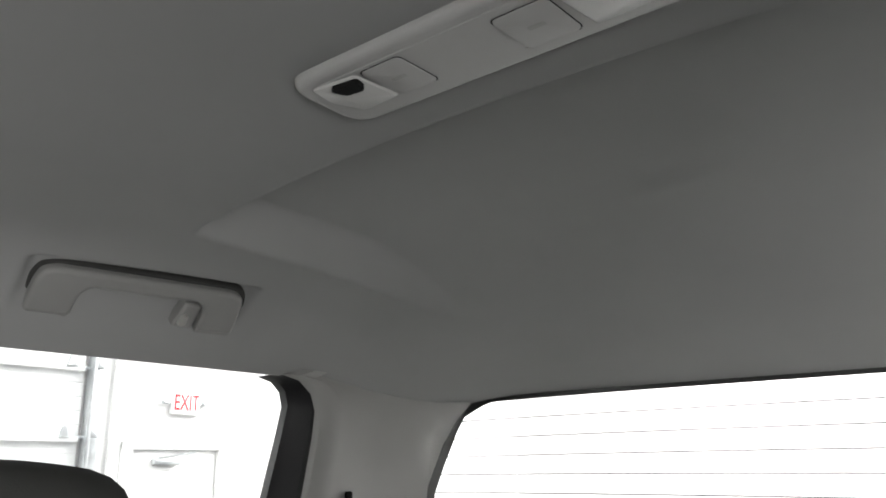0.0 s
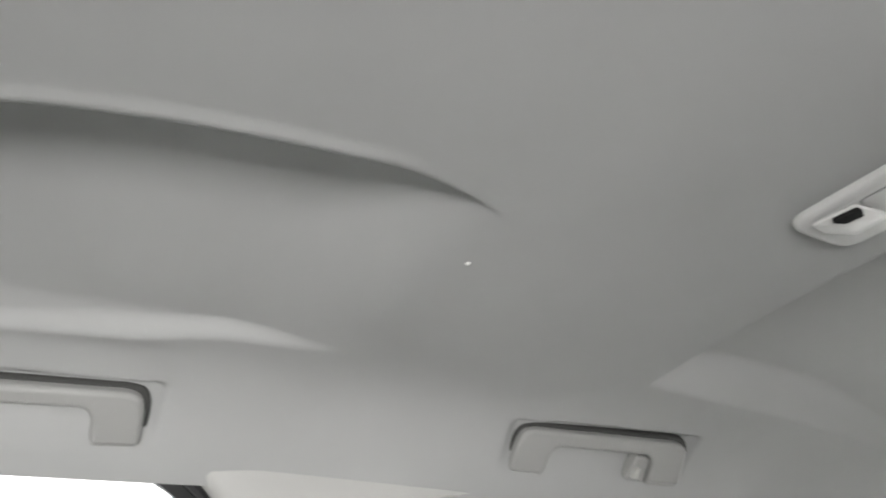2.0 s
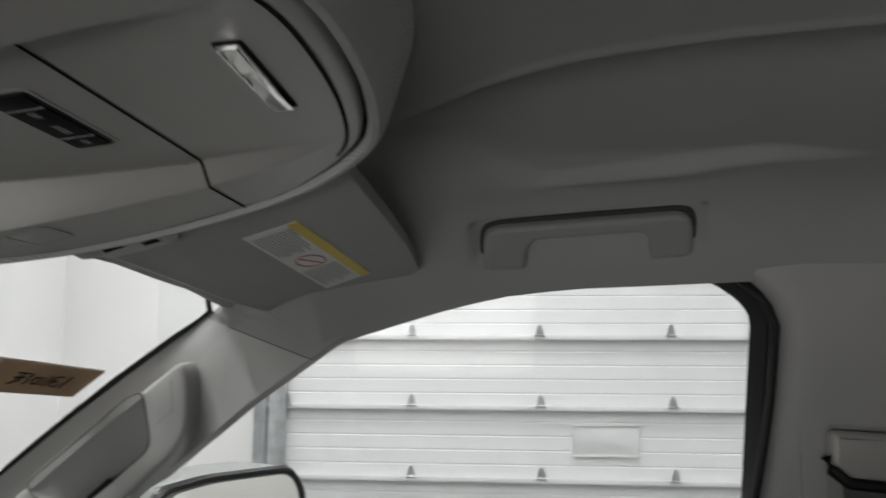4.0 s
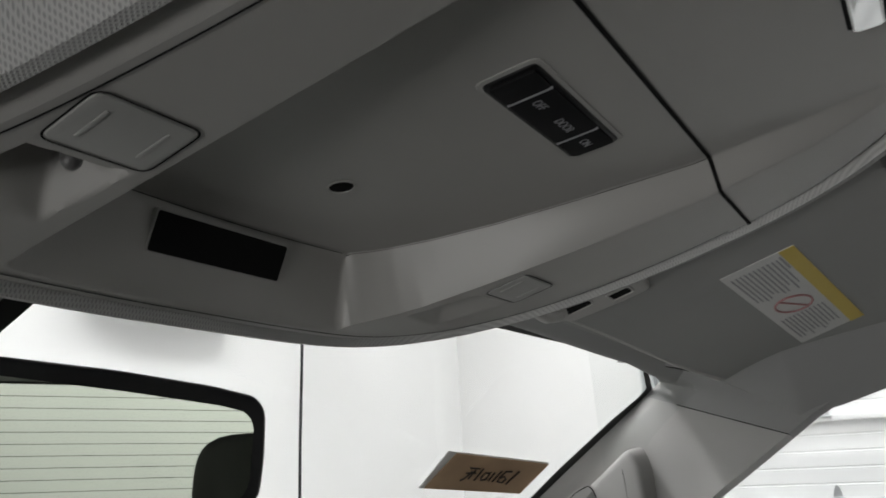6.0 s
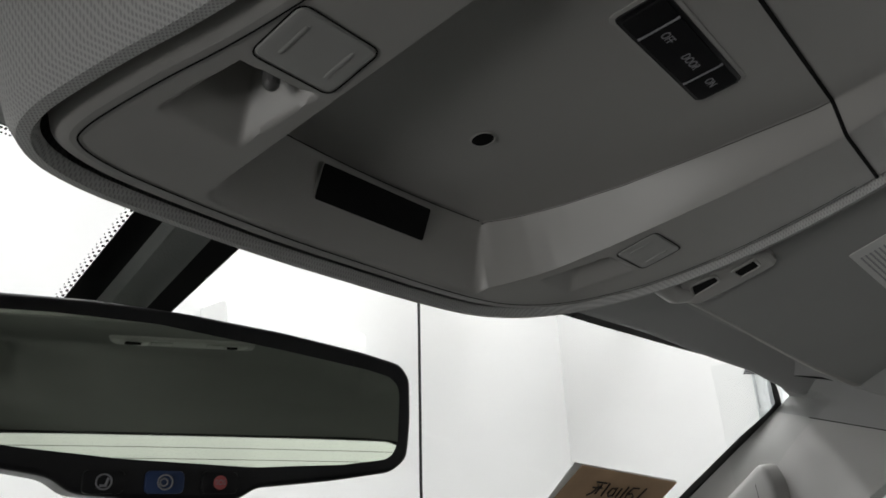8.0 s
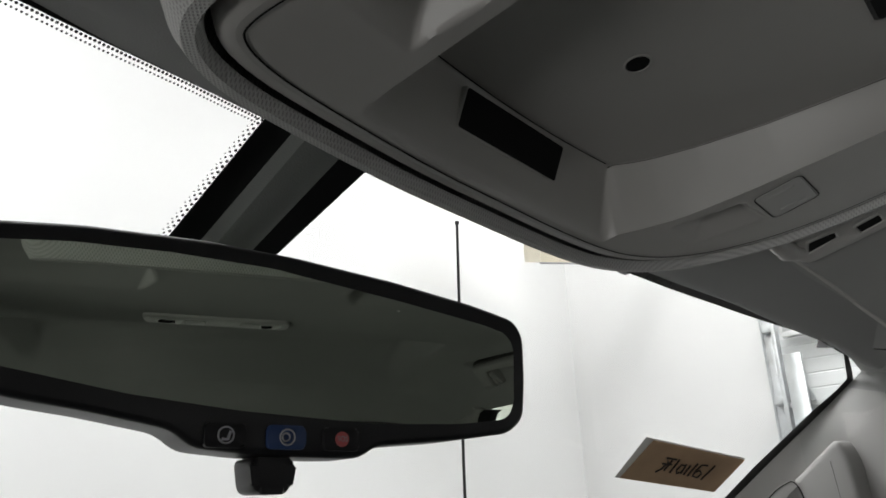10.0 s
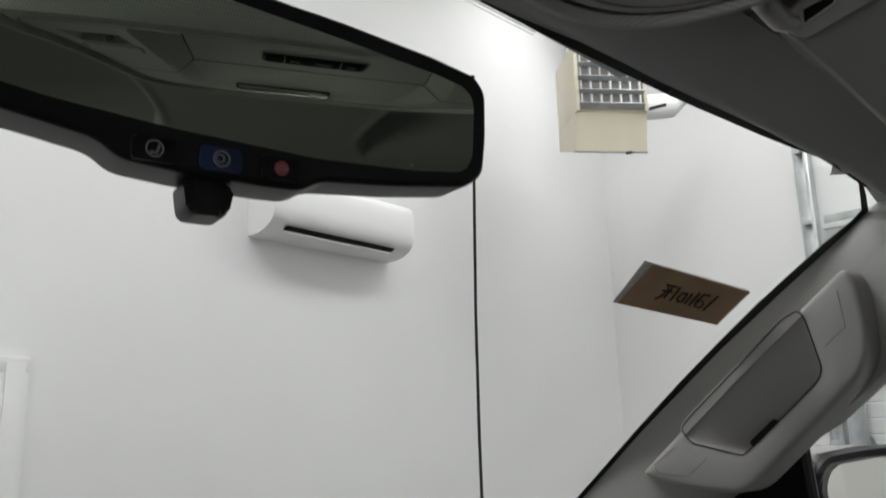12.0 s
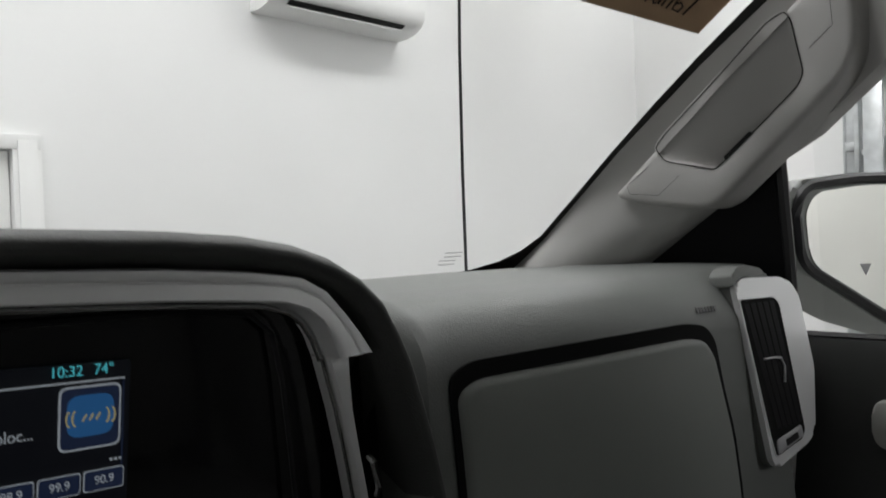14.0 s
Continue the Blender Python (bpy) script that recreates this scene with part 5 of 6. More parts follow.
lab_quad(0.0, 1.0, 0.0, 0.2, LABEL_YELLOW, "yellow_strip")
lab_quad(0.04, 0.16, 0.22, 0.25, LABEL_GREY, "print_bar")
for k in range(11):
    v = 0.28 + 0.062 * k
    random.seed(k)
    lab_quad(0.05, 0.38 - 0.08 * random.random(), v, v + 0.022, LABEL_GREY, "print_bar")
    lab_quad(0.62, 0.95 - 0.08 * random.random(), v, v + 0.022, LABEL_GREY, "print_bar")
rc = lab_pt(0.5, 0.58)
part("print_ring", tube([VM @ Vector((*(rc + Vector((0.024 * math.cos(a * math.tau / 28), 0.016 * math.sin(a * math.tau / 28)))), 0.0012)) for a in range(28)], 0.0011, 5, closed=True), LABEL_RED, LB)
part("print_ring", tube([VM @ Vector((*(rc + Vector((k * 0.018, k * 0.010))), 0.0012)) for k in (-1, 1)], 0.0010, 5), LABEL_RED, LB)
# clip and pivot at the inner front corner
clip = part("visor_clip", soft_plate(rounded(ccw([vloc(*p) for p in ((0.303, 0.460), (0.324, 0.452), (0.322, 0.433), (0.320, 0.410), (0.314, 0.380), (0.290, 0.381), (0.281, 0.396), (0.281, 0.440), (0.288, 0.460))]), 0.007, 4), 0.014, VM @ Matrix.Translation((0, 0, 0.008)), 0.004, 4), TRIM_SMOOTH, vis, "grey plastic visor clip", angle=60)
for hole_pts in (((0.291, 0.410), (0.306, 0.409), (0.302, 0.391), (0.287, 0.391)), ((0.303, 0.447), (0.284, 0.441), (0.285, 0.421), (0.297, 0.422))):
    rim = rounded(ccw([vloc(*p) for p in hole_pts]), 0.003, 3)
    part("clip_slot", prism(rim, 0.003, VM @ Matrix.Translation((0, 0, 0.0085))), GAP, clip)
    part("slot_rim", tube([VM @ Vector((x, y, 0.0085)) for x, y in rim], 0.0012, 6, closed=True), TRIM_SMOOTH, clip)
part("pivot_rod", tube([VM @ Vector((*vloc(0.298, 0.452), 0.004)), VM @ Vector((*vloc(0.286, 0.456), 0.007)), VM @ Vector((*vloc(0.262, 0.458), 0.004)), VM @ Vector((*vloc(0.238, 0.445), 0.0))], 0.0085, 12), TRIM_SMOOTH, vis)
part("visor_edge", tube([VM @ Vector((*vloc(x, y), -0.0035)) for x, y in ((0.305, 0.461), (0.367, 0.455), (0.457, 0.448), (0.578, 0.439), (0.700, 0.424), (0.714, 0.410))], 0.0042, 8), TRIM_SMOOTH, vis)

# ================= inside mirror =================
mir = thing("rear_view_mirror", (-0.035, 0.64, 1.57), "black framed inside mirror with three round buttons", "mirror")
MM = axes((-0.038, 0.636, 1.565), (1, -0.295, 0), (0.0, -0.045, 1))
mo = [(-0.165, -0.019), (-0.13, -0.0262), (-0.10, -0.030), (-0.062, -0.0365), (-0.051, -0.0448), (-0.02, -0.0475), (0.02, -0.0483), (0.040, -0.0478), (0.050, -0.0412), (0.10, -0.0368), (0.143, -0.031), (0.1548, -0.022), (0.1575, 0.002), (0.1575, 0.031), (0.150, 0.0405), (0.12, 0.0462), (0.06, 0.0535), (0.0, 0.058), (-0.05, 0.0595), (-0.11, 0.0570), (-0.165, 0.0505)]
part("housing", soft_plate(rounded(mo, 0.006, 4), 0.030, MM @ Matrix.Translation((0, 0, 0.012)), 0.0035, 4), BLACK, mir)
gl = [(-0.158, -0.010), (-0.13, -0.014), (-0.083, -0.0215), (-0.028, -0.0265), (0.047, -0.0297), (0.105, -0.0272), (0.138, -0.0232), (0.1458, -0.016), (0.1475, 0.021), (0.1435, 0.0298), (0.124, 0.0340), (0.064, 0.0412), (-0.015, 0.0490), (-0.07, 0.0493), (-0.115, 0.0470), (-0.158, 0.0415)]
part("mirror_glass", prism(rounded(gl, 0.005, 4), 0.004, MM @ Matrix.Translation((0, 0, 0.0128)), 0.0006, 1), MIRROR, mir, "dimmed mirror glass", angle=20)
for i, x in enumerate((-0.036, -0.004, 0.027)):
    bmat = (BLACK, BTN_BLUE, BLACK)[i]
    pad = part("button_pad", prism(rect(x - 0.0105, x + 0.0105, -0.0445, -0.0325, 0.003), 0.003, MM @ Matrix.Translation((0, 0, 0.0140)), 0.001), bmat, mir, ("black", "dark blue", "black")[i] + " push pad")
    bc = MM @ Matrix.Translation((x, -0.0385, 0.0146))
    if i == 2:
        part("button_mark", disc(bc, 0.0039, 0.001, 20), BTN_RED, pad, "red round mark")
        text("lettering", "SOS", 0.0042, bc @ Matrix.Translation((0, 0, 0.0003)), PRINT, pad, 0.00005, 0.85)
    else:
        part("button_ring", tube([bc @ Vector((0.0039 * math.cos(a * math.tau / 24), 0.0039 * math.sin(a * math.tau / 24), 0)) for a in range(24)], 0.0005, 5, closed=True), PRINT, pad)
        if i == 0:
            part("button_mark", tube([bc @ Vector(q) for q in ((-0.002, -0.002, 0), (0.001, -0.002, 0), (0.0022, 0.002, 0))], 0.0008, 5), PRINT, pad)
        else:
            part("button_mark", tube([bc @ Vector((-0.0008 + 0.002 * math.cos(a * math.tau / 12), 0.002 * math.sin(a * math.tau / 12), 0)) for a in range(12)], 0.0005, 5, closed=True), PRINT, pad)
part("sensor_stub", prism(rounded([(-0.0175, -0.066), (0.003, -0.066), (0.006, -0.048), (-0.0205, -0.048)], 0.005), 0.022, MM @ Matrix.Translation((0, 0, 0.006)), 0.004), BLACK, mir)
# mount: ball arm and wiring cover up to the header
part("mount_arm", tube([(-0.03, 0.655, 1.60), (-0.032, 0.70, 1.635), (-0.034, 0.715, 1.64)], 0.013, 10), BLACK, mir)
rows = []
for k in range(10):
    t = k / 9
    z = 1.615 + 0.105 * t
    c = -0.050 + 0.0345 * t
    y = glass_y(c, z)
    w = 0.0135 + 0.005 * t
    rows.append([(c - w, y - 0.002, z), (c - w + 0.003, y - 0.014, z - 0.005), (c, y - 0.018, z - 0.007), (c + w - 0.003, y - 0.014, z - 0.005), (c + w, y - 0.002, z)])
part("wiring_cover", grid(rows), DASH_LOWER, mir, "dark grey plastic wiring cover", angle=50)

# ================= pillar grab handle =================
ph = thing("pillar_handle", (0.76, 0.69, 1.44), "grey plastic grab handle moulded on the windscreen pillar", "grab handle")
po = Vector((0.735, 0.69, 1.43))
pu = Vector((-0.02, -0.275, 0.237)).normalized()
PM = axes(po, pu, Vector((0.0, 0.65, 0.75)))


def ploc(y, z, x=0.735):
    p = PM.inverted() @ Vector((x, y, z))
    return (p.x, p.y)


oo = [ploc(*p) for p in ((0.845, 1.334), (0.814, 1.360), (0.75, 1.413), (0.684, 1.468), (0.583, 1.546), (0.552, 1.570), (0.541, 1.545), (0.538, 1.50), (0.540, 1.468), (0.553, 1.443), (0.607, 1.393), (0.650, 1.356), (0.692, 1.320), (0.712, 1.312), (0.767, 1.317), (0.82, 1.326))]
hole = [ploc(*p) for p in ((0.778, 1.392), (0.764, 1.406), (0.683, 1.472), (0.631, 1.516), (0.611, 1.525), (0.604, 1.516), (0.592, 1.455), (0.598, 1.442), (0.635, 1.41), (0.687, 1.367), (0.699, 1.358), (0.765, 1.374))]
hole = rounded(hole, 0.006, 3)
oo = rounded(oo, 0.010, 3)


def ring_plate(outer, inner, m, depth, lip):
    """A thick plate with a hole: front face, outer wall, inner wall."""
    bm = bmesh.new()
    def resample(poly, n):
        pts = [Vector(p) for p in poly] + [Vector(poly[0])]
        ds = [0.0]
        for a, b in zip(pts, pts[1:]):
            ds.append(ds[-1] + (b - a).length)
        return [Vector((np.interp(k / n * ds[-1], ds, [p.x for p in pts]), np.interp(k / n * ds[-1], ds, [p.y for p in pts]))) for k in range(n)]
    o = resample(outer, 110)
    h = resample(inner, 90)
    def loop(pts, k, z):
        n = len(pts)
        area = sum(p.x * q.y - q.x * p.y for p, q in zip(pts, pts[1:] + pts[:1]))
        out = []
        for i, p in enumerate(pts):
            d = (pts[(i + 2) % n] - pts[i - 2]).normalized()
            q = Vector((-d.y, d.x)) * (1 if area > 0 else -1)
            out.append(m @ Vector((*(p + q * k), z)))
        return out
    grid([loop(o, -0.002, -depth), loop(o, 0.0, -lip), loop(o, lip * 0.12, -lip * 0.55), loop(o, lip * 0.42, -lip * 0.17), loop(o, lip, 0.0)], bm, closed=True)
    # the hollow: shallow along the windscreen side, deepest along the door side
    ys = [p.y for p in h]
    lo, hi = min(ys), max(ys)
    left = min(p.x for p in h)
    mid = Vector((sum(p.x for p in h) / len(h), lo + 0.35 * (hi - lo)))
    def sunk(q, k):
        across = min(1.0, max(0.0, (q.y - lo) / (hi - lo)))
        return -(0.003 + 0.046 * (1 - across) ** 1.7 * (0.15 + 0.85 * smooth01((q.x - left) / 0.05))) * k
    rings = [loop(h, -0.0030, 0.0), loop(h, -0.0010, -0.0007)]
    for shrink, k in ((0.0, 0.10), (0.02, 0.55), (0.05, 0.85), (0.10, 0.96), (0.2, 1.0), (0.4, 1.0), (0.65, 1.0), (0.9, 1.0)):
        rings.append([m @ Vector((*p.lerp(mid, shrink), sunk(p.lerp(mid, shrink), k))) for p in h])
    grid(rings, bm, closed=True)
    bm.faces.new([bm.verts.new(q) for q in rings[-1]])
    bmesh.ops.remove_doubles(bm, verts=bm.verts, dist=1e-6)
    rims = [e for e in bm.edges if e.is_boundary and all(abs((m.inverted() @ v.co).z) < 1e-5 for v in e.verts)]
    bmesh.ops.triangle_fill(bm, use_beauty=True, edges=rims)
    bmesh.ops.recalc_face_normals(bm, faces=bm.faces)
    return bm


bm = ring_plate(oo, hole, PM, 0.055, 0.008)
bmesh.ops.remove_doubles(bm, verts=bm.verts, dist=1e-5)
part("grip_frame", bm, TRIM, ph, angle=50)
part("hollow_groove", tube([PM @ Vector((x, y, 0.0001)) for x, y in hole], 0.0007, 5, closed=True), GAP, ph, "thin dark line round the hollow")
part("hollow_slot", prism(rounded(ccw([ploc(*p) for p in ((0.692, 1.366), (0.655, 1.396), (0.664, 1.400), (0.697, 1.373))]), 0.002, 3), 0.004, PM @ Matrix.Translation((0, 0, -0.018))), GAP, ph)
for cov in (((0.563, 1.543), (0.560, 1.50), (0.585, 1.480)), ((0.746, 1.355), (0.776, 1.332), (0.818, 1.336), (0.821, 1.347), (0.789, 1.368))):
    pts = [ploc(*p) for p in cov]
    part("bolt_cover", tube([PM @ Vector((x, y, 0.0002)) for x, y in pts], 0.0003, 4), GAP, ph, "thin joint of a bolt cover")


# ================= dashboard =================
dash = thing("dashboard", (0.3, 0.85, 1.0), "dark grey vinyl dashboard with silver trimmed centre stack", "dashboard")


def face_y(x):
    """Front of the passenger side fascia."""
    return 0.722 - 0.16 * max(0.0, x - 0.30) + 0.16 * (1 - smooth01((x - 0.24) / 0.03))


rows = []
for i in range(120):
    x = -0.80 + 1.595 * i / 119
    f = face_y(x)
    k = smooth01((x - 0.66) / 0.14)
    prof = [(1.17, 1.190), (1.13, 1.225), (1.08, 1.236), (1.0, 1.240), (0.90, 1.242 + 0.003 * k), (f + 0.09, 1.241 + 0.004 * k), (f + 0.05, 1.236 + 0.008 * k), (f + 0.022, 1.222 + 0.010 * k), (f + 0.008, 1.203 + 0.008 * k), (f + 0.001, 1.187), (f, 1.170), (f - 0.001, 1.12), (f - 0.004, 1.0), (f - 0.014, 0.9), (f - 0.03, 0.7), (f + 0.1, 0.5)]
    rows.append([(x, y, z) for y, z in prof])
part("top_pad", grid(rows), DASH, dash, angle=60)

# upper glove box door
GM = axes((0.50, 0.6862, 1.055), (1, -0.16, 0), (0, 0.022, 1))
go = [(-0.188, -0.14), (0.195, -0.16), (0.188, -0.055), (0.178, 0.010), (0.162, 0.060), (0.150, 0.100), (0.134, 0.116), (0.105, 0.121), (-0.180, 0.117), (-0.202, 0.106), (-0.197, 0.05)]
part("glove_gap", prism(rounded([(x * 1.03, y * 1.02 + (0.012 if y > 0.08 else 0)) for x, y in go], 0.02, 5), 0.02, GM @ Matrix.Translation((0, 0, 0.0012))), GAP, dash)
part("glove_box_door", soft_plate(rounded(go, 0.022, 6), 0.025, GM @ Matrix.Translation((0, 0, 0.006)), 0.009, 5), DASH_LOWER, dash, "dark grey upper glove box door", angle=50)
part("lower_glove_box", prism(rounded([(-0.19, -0.30), (0.20, -0.32), (0.215, -0.165), (-0.19, -0.145)], 0.02, 4), 0.02, GM @ Matrix.Translation((0, 0, 0.022)), 0.008), DASH_LOWER, dash)
part("glove_handle", prism(rounded([(-0.06, -0.145), (0.06, -0.150), (0.045, -0.118), (-0.045, -0.116)], 0.012, 4), 0.02, GM @ Matrix.Translation((0.05, 0.0, 0.024)), 0.006), BLACK, dash)
for k in range(7):
    bx = 0.636 + 0.0052 * k
    part("embossed_mark", prism(rect(-0.0018, 0.0018, -0.0032, 0.0032, 0.0006), 0.001, axes((bx, face_y(bx) + 0.007, 1.201), (1, -0.16, 0), (0, 0.35, 1)) @ Matrix.Translation((0, 0, 0.0012))), surface("emboss_grey", (0.10, 0.10, 0.10), 0.5) if k == 0 else bpy.data.materials["emboss_grey"], dash)

# brow over the centre stack
BROW = [(-0.78, 1.300), (-0.3, 1.306), (-0.03, 1.305), (0.06, 1.302), (0.11, 1.298), (0.150, 1.291), (0.180, 1.281), (0.205, 1.267), (0.228, 1.247), (0.245, 1.220), (0.257, 1.195), (0.269, 1.160), (0.280, 1.125), (0.290, 1.085), (0.300, 1.03), (0.312, 0.95), (0.32, 0.8)]
rows = []
for i, (x, z) in enumerate(BROW):
    a, b = Vector(BROW[max(0, i - 1)]), Vector(BROW[min(len(BROW) - 1, i + 1)])
    d = (b - a).normalized()
    n = Vector((-d.y, d.x))
    if n.y < 0 and n.x < 0:
        n = -n
    side = smooth01((x - 0.12) / 0.10)
    def at(k, y, dz=0.0):
        return (x + n.x * k, y, z + n.y * k + dz)
    ys = 0.82 - 0.075 * side
    back = (x + 0.07 * side, 0.98 - 0.21 * side, z - 0.065 + 0.03 * side)
    rows.append([at(-0.026, 0.775), at(-0.024, 0.745), at(-0.018, 0.722), at(-0.014, 0.714), at(-0.010, 0.713), at(-0.006, 0.717), at(-0.003, 0.726), at(-0.0005, ys - 0.03 * (1 - side)), at(0.0, ys), at(-0.003, ys + 0.03), at(-0.012, ys + 0.07 - 0.02 * side), back])
fine = []
for a, b in zip(rows, rows[1:]):
    for k in range(4):
        fine.append([tuple(Vector(p).lerp(Vector(q), k / 4)) for p, q in zip(a, b)])
fine.append(rows[-1])
# the lip takes a darker tone than the side behind it
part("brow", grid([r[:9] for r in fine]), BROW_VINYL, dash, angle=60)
part("brow_side", grid([r[8:] for r in fine]), DASH, dash, angle=60)

# silver bezel inside the brow
O = [(-0.78, 1.281), (-0.03, 1.281), (0.06, 1.277), (0.12, 1.272), (0.160, 1.266), (0.180, 1.255), (0.196, 1.238), (0.210, 1.222), (0.222, 1.206)]
I = [(-0.78, 1.262), (-0.03, 1.261), (0.06, 1.256), (0.107, 1.252), (0.140, 1.249), (0.159, 1.243), (0.171, 1.234), (0.179, 1.222), (0.1855, 1.206)]
def across(o, i_, t, y):
    """A point between the outer and the inner edge of the bezel."""
    return (o[0] + (i_[0] - o[0]) * t, y, o[1] + (i_[1] - o[1]) * t)


rows = [[across(o, i_, t, y) for t, y in ((0, 0.742), (0.02, 0.733), (0.08, 0.7256), (0.34, 0.7249), (0.40, 0.7236), (0.46, 0.7229), (0.7, 0.7226), (0.92, 0.7222), (0.98, 0.7233), (1.0, 0.727), (1.0, 0.757))] for o, i_ in zip(O, I)]
part("bezel_top", grid(rows), SILVER, dash, "silver painted trim", angle=40)
LIMB = [(0.1855, 0.224, 1.2055), (0.186, 0.207, 1.2045), (0.190, 0.2075, 1.190), (0.197, 0.209, 1.165), (0.2045, 0.215, 1.13), (0.212, 0.2225, 1.09), (0.220, 0.231, 1.04), (0.234, 0.245, 0.95), (0.25, 0.262, 0.80)]
part("bezel_limb", grid([[(a, 0.757, z), (a, 0.744, z), (a + 0.003, 0.7375, z), (b - 0.003, 0.7355, z), (b, 0.742, z), (b, 0.77, z)] for a, b, z in LIMB]), SILVER, dash, "silver painted trim", angle=40)
# near-white tube paints in the highlight along the bezel's crease
part("bezel_crease", tube([across(o, i_, 0.40, 0.7233) for o, i_ in zip(O, I)][:6], 0.0009, 6), surface("painted_crease_highlight", (0.9, 0.9, 0.9), 0.15, coat=0.6, stain=0.0), dash)
part("bezel_line", tube([(x - 0.003, 0.7425, z - 0.003) for x, z in I] + [(a - 0.002, 0.742, z) for a, b, z in LIMB[1:]], 0.0016, 6), CHROME, dash)
# vertical air vent beside the stack
vent = part("air_vent", span(0.200, 0.300, 0.775, 0.80, 0.75, 1.215), GAP, dash, "black vertical air vent")
for k in range(3):
    part("vane", grid([[(0.214 + 0.013 * k, 0.752, 1.205), (0.219 + 0.013 * k, 0.774, 1.205)], [(0.227 + 0.014 * k, 0.752, 0.95), (0.232 + 0.014 * k, 0.774, 0.95)]]), BLACK, vent)
part("vent_knob", tube([(0.2275, 0.744, 1.123), (0.228, 0.739, 1.119), (0.2315, 0.738, 1.100), (0.2335, 0.744, 1.092)], 0.0030, 8), CHROME, vent, "bright chrome vent tab")
# glossy display panel
disp = part("display_panel", grid([[(x, 0.762 + (1.26 - z) * 0.05, z) for z in (1.262, 1.2, 1.1, 0.95, 0.80)] for x in (-0.78, -0.3, 0.0, 0.12, 0.20)]), BLACK_GLOSS, dash, "glossy black display panel")
part("display_edge", tube([(-0.32, 0.757, 1.254), (0.09, 0.757, 1.247), (0.135, 0.757, 1.240), (0.152, 0.757, 1.226), (0.160, 0.757, 1.19), (0.170, 0.76, 1.10), (0.178, 0.765, 0.98)], 0.002, 6), BLACK, disp)

# lit screen in the panel
scr = part("screen", prism(rect(-0.135, 0.050, -0.046, 0.045), 0.002, axes((-0.002, 0.7615, 1.178), (1, 0, -0.05), (0, -0.05, 1))), SCREEN_DARK, dash, "lit radio screen", smooth=False)
SM = axes((0.002, 0.7605, 1.178), (1, 0, -0.045), (0, -0.05, 1))


def sq(x0, x1, y0, y1, mat, name, r=0.0, lift=0.0006):
    return part(name, prism(rect(x0, x1, y0, y1, r, 4), 0.0004, SM @ Matrix.Translation((0, 0, lift))), mat, scr, smooth=False)


text("lettering", "10:32", 0.0092, SM @ Matrix.Translation((0.007, 0.0405, 0.0006)), SCREEN_CYAN, scr, 0.0001, 0.95)
text("lettering", "74°", 0.0092, SM @ Matrix.Translation((0.029, 0.0405, 0.0006)), SCREEN_CYAN, scr, 0.0001, 0.95)
text("lettering", "be bloc...", 0.0095, SM @ Matrix.Translation((-0.026, 0.0065, 0.0006)), SCREEN_PALE, scr, 0.0001, 0.9)
sq(-0.13, 0.042, 0.0335, 0.0345, SCREEN_PALE, "screen_line")
sq(0.041, 0.0418, -0.022, 0.0335, SCREEN_NAVY, "screen_line")
sq(0.003, 0.040, -0.007, 0.0315, SCREEN_PALE, "source_tile", 0.005)
sq(0.0042, 0.0388, -0.0058, 0.0303, SCREEN_NAVY, "source_tile", 0.004, 0.0009)
sq(0.0075, 0.0355, 0.001, 0.026, SCREEN_BLUE, "source_tile", 0.008, 0.0012)
for k in (-1, 1):
    for q in (0.009, 0.0125):
        part("source_mark", tube([SM @ Vector((0.0215 + k * (q + 0.002 * math.cos(a * 0.5)), 0.0125 + 0.0045 * math.sin(a * 0.5), 0.0016)) for a in range(-3, 4)], 0.0006, 4), SCREEN_GOLD, scr)
for k in range(3):
    part("source_mark", tube([SM @ Vector((0.0165 + k * 0.004, 0.0105, 0.0016)), SM @ Vector((0.019 + k * 0.004, 0.0145, 0.0016))], 0.0006, 4), SCREEN_GOLD, scr)
for k in range(3):
    sq(0.034 + k * 0.0028, 0.0355 + k * 0.0028, -0.0165, -0.015, SCREEN_PALE, "screen_dot")
for k, body in enumerate(("98.9", "99.9", "90.9")):
    x0 = -0.034 + k * 0.0262
    sq(x0, x0 + 0.0245, -0.0335, -0.0205, SCREEN_PALE, "preset_key", 0.002)
    sq(x0 + 0.0006, x0 + 0.0239, -0.0329, -0.0211, SCREEN_NAVY, "preset_key", 0.002, 0.0009)
    text("lettering", body, 0.0074, SM @ Matrix.Translation((x0 + 0.0122, -0.027, 0.0012)), SCREEN_PALE, scr, 0.0001, 0.95)

# passenger side vent in a silver pod
PV = axes((0.80, 0.635, 1.115), (1, -0.12, 0), (0, 0.10, 1))


def podloc(x, z):
    """A point of the pod's face, from its place across and up."""
    p = PV.inverted() @ Vector((x, 0.635 - 0.12 * (x - 0.80) + 0.10 * (z - 1.115), z))
    return (p.x, p.y)


pod_out = [podloc(*q) for q in ((0.694, 1.224), (0.711, 1.232), (0.791, 1.229), (0.817, 1.221), (0.833, 1.202), (0.848, 1.116), (0.832, 1.040), (0.813, 1.030), (0.738, 1.014), (0.728, 1.024), (0.7115, 1.133))]
pod_in = [podloc(*q) for q in ((0.698, 1.209), (0.770, 1.207), (0.782, 1.199), (0.806, 1.046), (0.798, 1.037), (0.735, 1.027), (0.728, 1.053), (0.713, 1.133))]
pod = part("vent_pod", prism(rounded(ccw(pod_out), 0.008, 4), 0.007, PV, 0.005, 3), SILVER, dash, "silver painted vent surround")
